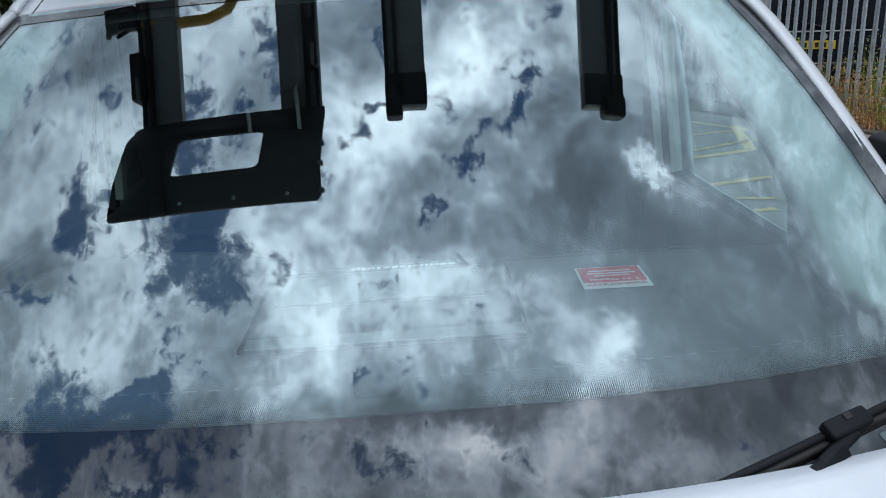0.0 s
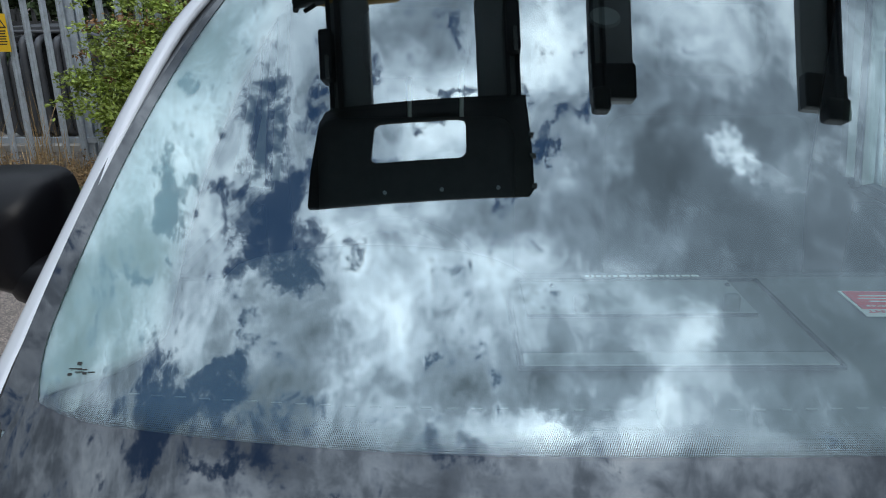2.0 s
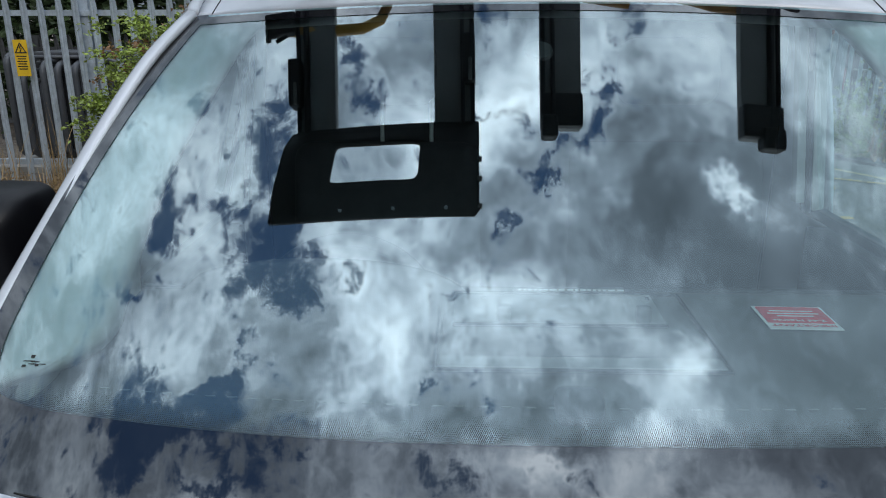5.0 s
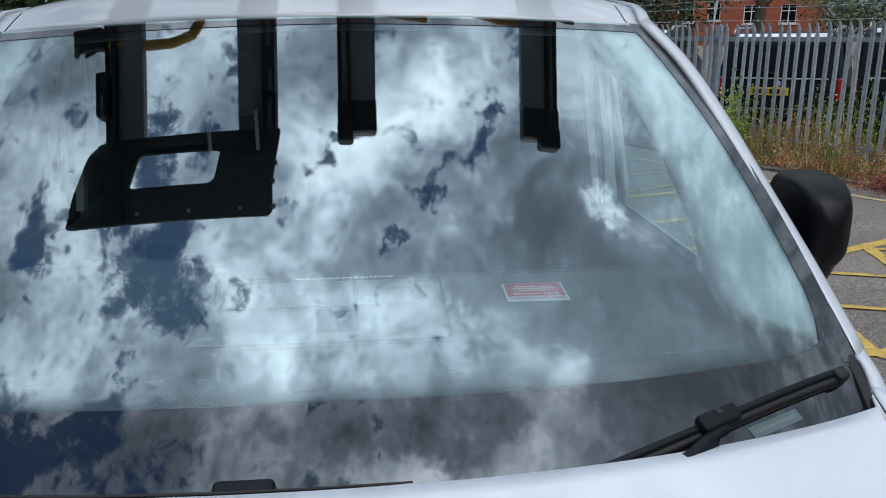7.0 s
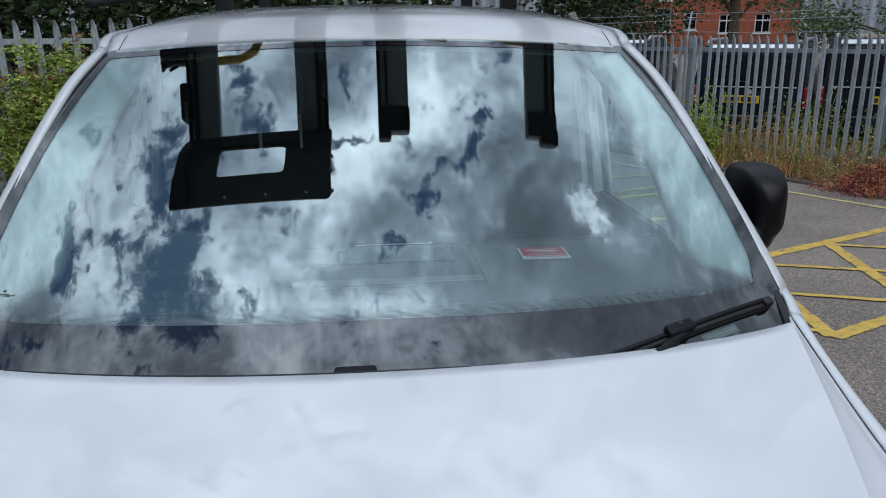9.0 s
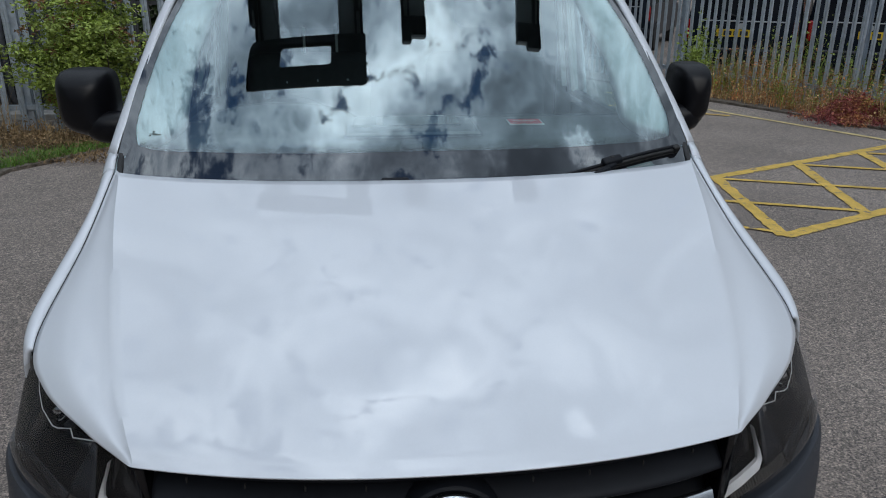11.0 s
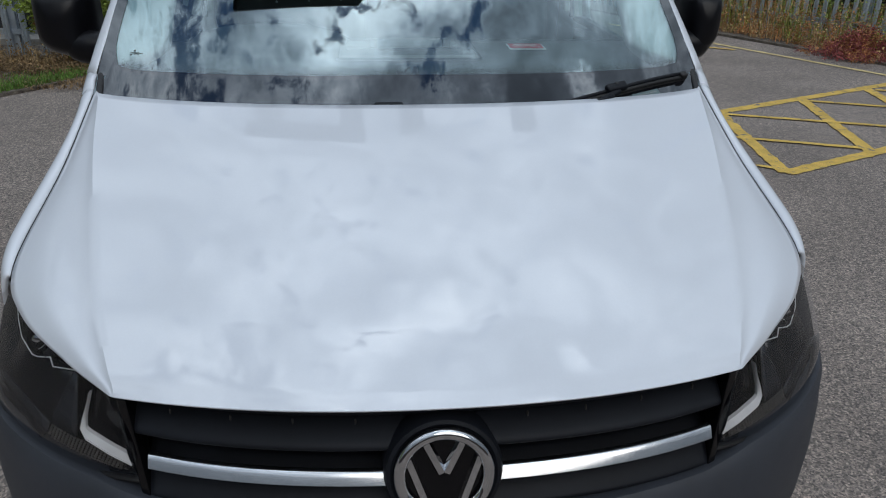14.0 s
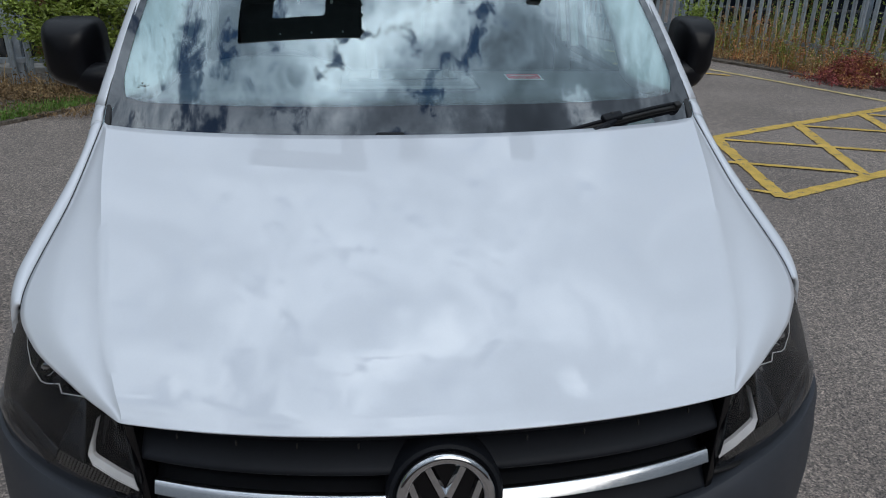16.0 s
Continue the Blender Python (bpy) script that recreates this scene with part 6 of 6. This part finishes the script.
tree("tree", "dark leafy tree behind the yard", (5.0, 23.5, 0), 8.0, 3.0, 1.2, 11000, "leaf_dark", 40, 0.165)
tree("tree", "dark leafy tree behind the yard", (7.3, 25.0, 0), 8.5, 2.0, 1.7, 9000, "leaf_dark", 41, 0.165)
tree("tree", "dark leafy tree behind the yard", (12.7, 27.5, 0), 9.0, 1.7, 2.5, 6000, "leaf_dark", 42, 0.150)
tree("tree", "tall pale green tree far behind the yard", (26.0, 38.0, 0), 12.0, 6.0, 1.0, 15600, "leaf_far", 43, 0.231)
tree("tree", "tall pale green tree far behind the yard", (36.0, 42.0, 0), 12.0, 6.5, 1.0, 15600, "leaf_far", 44, 0.231)
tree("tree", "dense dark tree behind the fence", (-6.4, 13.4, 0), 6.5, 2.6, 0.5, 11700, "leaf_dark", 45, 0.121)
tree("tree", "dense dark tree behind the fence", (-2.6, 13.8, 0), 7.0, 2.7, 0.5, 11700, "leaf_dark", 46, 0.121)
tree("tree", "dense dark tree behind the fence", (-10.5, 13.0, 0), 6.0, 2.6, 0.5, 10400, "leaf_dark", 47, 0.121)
tree("tree", "dense green tree beside the yard", (-10.0, 3.5, 0), 6.0, 2.6, 0.4, 11700, "leaf", 48, 0.110)
tree("tree", "dense green tree beside the yard", (-11.0, -1.5, 0), 7.0, 2.8, 0.6, 11700, "leaf", 49, 0.121)


def hedge(name, label, lo, hi, n, mat, seed, size):
    rnd = random.Random(seed)
    bm = bmesh.new()
    for _ in range(n):
        q = Vector((rnd.uniform(lo[0], hi[0]), rnd.uniform(lo[1], hi[1]), lo[2] + (hi[2] - lo[2]) * rnd.random() ** 0.8))
        q.z *= 0.82 + 0.12 * math.sin(q.x * 2.3) + 0.08 * math.sin(q.x * 5.1 + 1)
        leaf(bm, q, rnd.uniform(0.6, 1.4) * size, rnd, 0.0)
    return tagged(part(name, bm, mat), label, "plants", kind="stuff")


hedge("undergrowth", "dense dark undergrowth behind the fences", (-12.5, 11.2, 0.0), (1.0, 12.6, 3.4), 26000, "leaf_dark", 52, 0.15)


def house(name, label, at, turn, length, depth, eaves, ridge, openings):
    ob = thing(name, label, "house", at=pose(*at, 0, 0, turn))
    holes = [(x, z, w, h) for x, z, w, h in openings]
    xs = sorted({0.0, length, *[x for x, _, _, _ in holes], *[x + w for x, _, w, _ in holes]})
    zs = sorted({0.0, eaves, *[z for _, z, _, _ in holes], *[z + h for _, z, _, h in holes]})
    bm = bmesh.new()
    corner = {(x, z): bm.verts.new((x, 0, z)) for x in xs for z in zs}
    for x0, x1 in zip(xs, xs[1:]):
        for z0, z1 in zip(zs, zs[1:]):
            cx, cz = (x0 + x1) / 2, (z0 + z1) / 2
            if not any(x < cx < x + w and z < cz < z + h for x, z, w, h in holes):
                bm.faces.new((corner[x0, z0], corner[x1, z0], corner[x1, z1], corner[x0, z1]))
    bmesh.ops.delete(bm, geom=[v for v in bm.verts if not v.link_faces], context="VERTS")
    solid(part("wall", bm, "brick", ob, "red brick front"), 0.25)
    bm = bmesh.new()
    box(bm, (0.25, depth, eaves), pose(0.125, depth / 2 + 0.25, eaves / 2))
    box(bm, (0.25, depth, eaves), pose(length - 0.125, depth / 2 + 0.25, eaves / 2))
    box(bm, (length, 0.25, eaves), pose(length / 2, depth + 0.25, eaves / 2))
    part("wall", bm, "brick", ob)
    bm = prism(None, [(-0.4, eaves - 0.05), (depth / 2 + 0.1, ridge), (depth + 0.6, eaves - 0.05), (depth + 0.6, eaves + 0.1), (depth / 2 + 0.1, ridge + 0.2), (-0.4, eaves + 0.1)], -0.3, length + 0.3, lambda a, b, c: (c, a, b))
    part("roof", bm, "slate", ob, "dark slate roof")
    for x, z, w, h in holes:
        win = part("window", box(None, (w, 0.02, h), pose(x + w / 2, 0.16, z + h / 2)), "window_dark", ob)
        bm = bmesh.new()
        for dx in (-w / 2 + 0.04, 0, w / 2 - 0.04):
            box(bm, (0.08, 0.05, h), pose(x + w / 2 + dx, 0.125, z + h / 2))
        for dz in (-h / 2 + 0.04, h * 0.15, h / 2 - 0.04):
            box(bm, (w, 0.04, 0.07), pose(x + w / 2, 0.122, z + h / 2 + dz))
        part("frame", bm, "white_frame", win, "white window frame")
        part("sill", box(None, (w + 0.2, 0.2, 0.12), pose(x + w / 2, -0.02, z - 0.06)), "white_frame", win)


house("house", "red brick house with white windows beyond the yard", (22.0, 66.6, 0), -24, 13.0, 8.0, 6.2, 8.5, [(1.6, 1.9, 1.3, 1.9), (4.0, 2.0, 1.0, 1.5), (6.8, 1.7, 1.2, 1.5), (9.6, 1.7, 1.2, 1.5), (1.6, 4.4, 1.3, 1.4), (6.8, 4.4, 1.2, 1.3)])

def parked_van(at, turn, width, height, length, label, plate):
    """A dark van seen from behind through the fence; its tail faces -y of its own axes."""
    ob = thing("parked_van", label, "van", group="vans parked behind the fence", at=pose(*at, 0, 0, turn))
    prof = [(0.0, 0.30), (-0.02, 0.62), (0.03, 0.95), (0.16, height - 0.12), (0.30, height), (length * 0.6, height), (length * 0.78, height * 0.66), (length, height * 0.52), (length, 0.30)]
    bm = bmesh.new()
    rings = []
    for x, inset in ((-1.0, 0.10), (-0.94, 0.0), (0.94, 0.0), (1.0, 0.10)):
        rings.append([bm.verts.new((x * width / 2 * (1.0 if b < 0.95 else 1.0 - 0.10 * (b - 0.95) / max(0.1, height - 0.95)), a + inset * 0.3, b - (inset * 0.3 if b > 1.2 else 0))) for a, b in prof])
    n = len(prof)
    for p, q in zip(rings, rings[1:]):
        for k in range(n):
            bm.faces.new((p[k], p[(k + 1) % n], q[(k + 1) % n], q[k]))
    bm.faces.new(rings[0]), bm.faces.new(rings[-1])
    bmesh.ops.recalc_face_normals(bm, faces=bm.faces)
    part("body", bm, "navy", ob, "dark navy painted body", smooth=30)
    part("rear_window", prism(None, [(-width * 0.38, 0.98), (width * 0.38, 0.98), (width * 0.34, height - 0.16), (-width * 0.34, height - 0.16)], 0, 1, lambda a, b, c: (a, 0.035 + (b - 0.95) * 0.13 / (height - 1.07) - 0.012 * c, b)), "window_dark", ob, "dark rear window")
    for s in (-1, 1):
        part("tail_lamp", box(None, (0.070, 0.06, 0.30), pose(s * (width / 2 - 0.045), 0.0, 0.82), 0.02), "tail_red", ob, "red tail lamp")
        part("roof_bar", tube(None, [(s * width * 0.41, length * 0.06, height - 0.01), (s * width * 0.41, length * 0.10, height + 0.055), (s * width * 0.41, length * 0.50, height + 0.06), (s * width * 0.41, length * 0.56, height)], 0.028, 8), "silver", ob, "silver roof bar")
        for y in (length * 0.2, length * 0.8):
            bm = bmesh.new()
            bmesh.ops.create_cone(bm, cap_ends=True, segments=24, radius1=0.31, radius2=0.31, depth=0.2, matrix=pose(s * (width / 2 - 0.08), y, 0.31, 0, 90, 0))
            part("wheel", bm, "tyre", ob, smooth=40)
        part("side_window", prism(None, [(length * 0.10, 1.0), (length * 0.58, 1.0), (length * 0.55, height - 0.14), (length * 0.12, height - 0.14)], 0, 0.01, lambda a, b, c: (s * (width / 2 * (1.0 - 0.10 * (b - 0.95) / (height - 0.95)) + 0.004 + c), a, b)), "window_dark", ob)
    part("rear_bumper", box(None, (width * 0.98, 0.14, 0.22), pose(0, -0.03, 0.42), 0.04, 3), "navy", ob, smooth=40)
    part("chrome_trim", box(None, (width * 0.78, 0.02, 0.018), pose(0, 0.002, 0.955), 0.005), "silver", ob, "bright trim strip")
    part("bumper_step", box(None, (width * 0.8, 0.03, 0.03), pose(0, -0.10, 0.545), 0.008), "tube_grey", ob)
    # Silver strip imitates the sky mirrored along the navy roof's rear edge.
    part("roof_edge", box(None, (width * 0.74, 0.10, 0.03), pose(0, 0.235, height - 0.045, 38), 0.01), "silver", ob, "silver strip standing in for sky sheen on the roof edge")
    part("wiper", tube(None, [(0.02, 0.01, 1.0), (-0.30, 0.022, 1.08)], 0.009, 6), "rubber", ob)
    part("emblem", tube(None, [(0, -0.030, 0.885), (0, -0.018, 0.885)], 0.045, 16), "silver", ob)
    pl = part("number_plate", box(None, (0.50, 0.012, 0.11), pose(plate, -0.022, 0.78), 0.003), "plate_yellow", ob, "yellow number plate")
    for k in range(6):
        part("plate_bar", box(None, (0.045, 0.004, 0.065), pose(plate - 0.19 + 0.072 * k + (0.02 if k > 3 else 0), -0.030, 0.78)), "black_mark", pl)
    return ob


parked_van((4.75, 15.6, 0), -28, 1.65, 1.60, 4.3, "dark van parked further back behind the fence", 0.0)
parked_van((5.32, 10.62, 0), -32, 1.62, 1.56, 4.3, "dark navy van parked behind the steel fence", -0.1)
parked_van((7.02, 10.05, 0), -32, 1.70, 1.62, 4.4, "dark navy van parked beside another behind the fence", 0.1)
parked_van((8.75, 9.0, 0), -32, 1.75, 1.80, 4.6, "dark blue van parked at the end of the row", -0.1)


def transformer():
    ob = thing("transformer", "grey electrical transformer with bent cooling tubes", "transformer", at=pose(-4.75, 8.35, 0.0))
    part("tank", box(None, (0.95, 0.55, 1.05), pose(0, 0.62, 0.66), 0.02), "cab_dark", ob)
    part("plinth", box(None, (1.6, 1.3, 0.10), pose(0, 0.45, 0.05), 0.01), "concrete", ob, "concrete plinth")
    part("lid", box(None, (0.82, 0.60, 0.04), pose(0.02, 0.50, 1.275), 0.01), "tube_grey", ob)
    # upright tubes that bend back into the tank at top and foot
    for x, top, y in ((-0.60, 1.27, 0.06), (-0.50, 1.20, 0.14), (-0.41, 1.08, 0.0), (-0.355, 0.98, 0.05), (-0.26, 1.00, 0.10), (-0.175, 1.19, 0.0), (-0.10, 1.12, 0.07),
                      (-0.012, 1.18, 0.0), (0.09, 1.14, 0.08), (0.182, 1.18, 0.0), (0.245, 1.18, 0.04)):
        pts = [(x, 0.40, top), (x, y + 0.12, top), (x, y + 0.05, top - 0.02), (x, y + 0.01, top - 0.06), (x, y, top - 0.12), (x, y, 0.30), (x, y + 0.02, 0.23), (x, y + 0.09, 0.18), (x, 0.40, 0.17)]
        part("cooling_tube", tube(None, pts, 0.036, 10), "tube_grey", ob, smooth=True)
    # tubes that leave sideways and turn down
    for k in range(4):
        z, xe = 1.215 - 0.078 * k, 0.64 - 0.055 * k
        pts = [(0.30, 0.10, z), (xe - 0.10, 0.08, z), (xe - 0.04, 0.08, z - 0.02), (xe, 0.08, z - 0.07), (xe, 0.08, z - 0.14), (xe, 0.08, 0.25)]
        part("side_tube", tube(None, pts, 0.027, 10), "tube_grey", ob, smooth=True)
    part("cross_pipe", tube(None, [(-0.60, 0.10, 1.245), (0.30, 0.10, 1.245)], 0.02, 8), "tube_grey", ob, smooth=True)


transformer()


def danger_sign():
    sg = thing("warning_sign", "yellow electrical warning sign fixed to the steel fence", "sign", at=pose(-4.55, 7.405, 1.293))
    sg.matrix_world = sg.matrix_world @ Matrix.Diagonal((0.82, 1.0, 0.84, 1.0))
    part("plate", box(None, (0.165, 0.003, 0.40), pose(0, 0, 0), 0.001), "sign_yellow", sg)
    for a, b in (((-0.062, 0.06), (0.0, 0.165)), ((0.0, 0.165), (0.062, 0.06)), ((-0.068, 0.06), (0.068, 0.06))):
        part("triangle_bar", tube(None, [(a[0], -0.003, a[1]), (b[0], -0.003, b[1])], 0.006, 6), "black_mark", sg)
    part("bolt_mark", tube(None, [(0.012, -0.003, 0.14), (-0.012, -0.003, 0.11), (0.012, -0.003, 0.105), (-0.008, -0.003, 0.07)], 0.005, 6), "black_mark", sg)
    for k in range(6):
        part("text_bar", box(None, (0.12 - 0.02 * (k % 2), 0.002, 0.012), pose(0, -0.0025, 0.02 - 0.028 * k)), "black_mark", sg)


danger_sign()
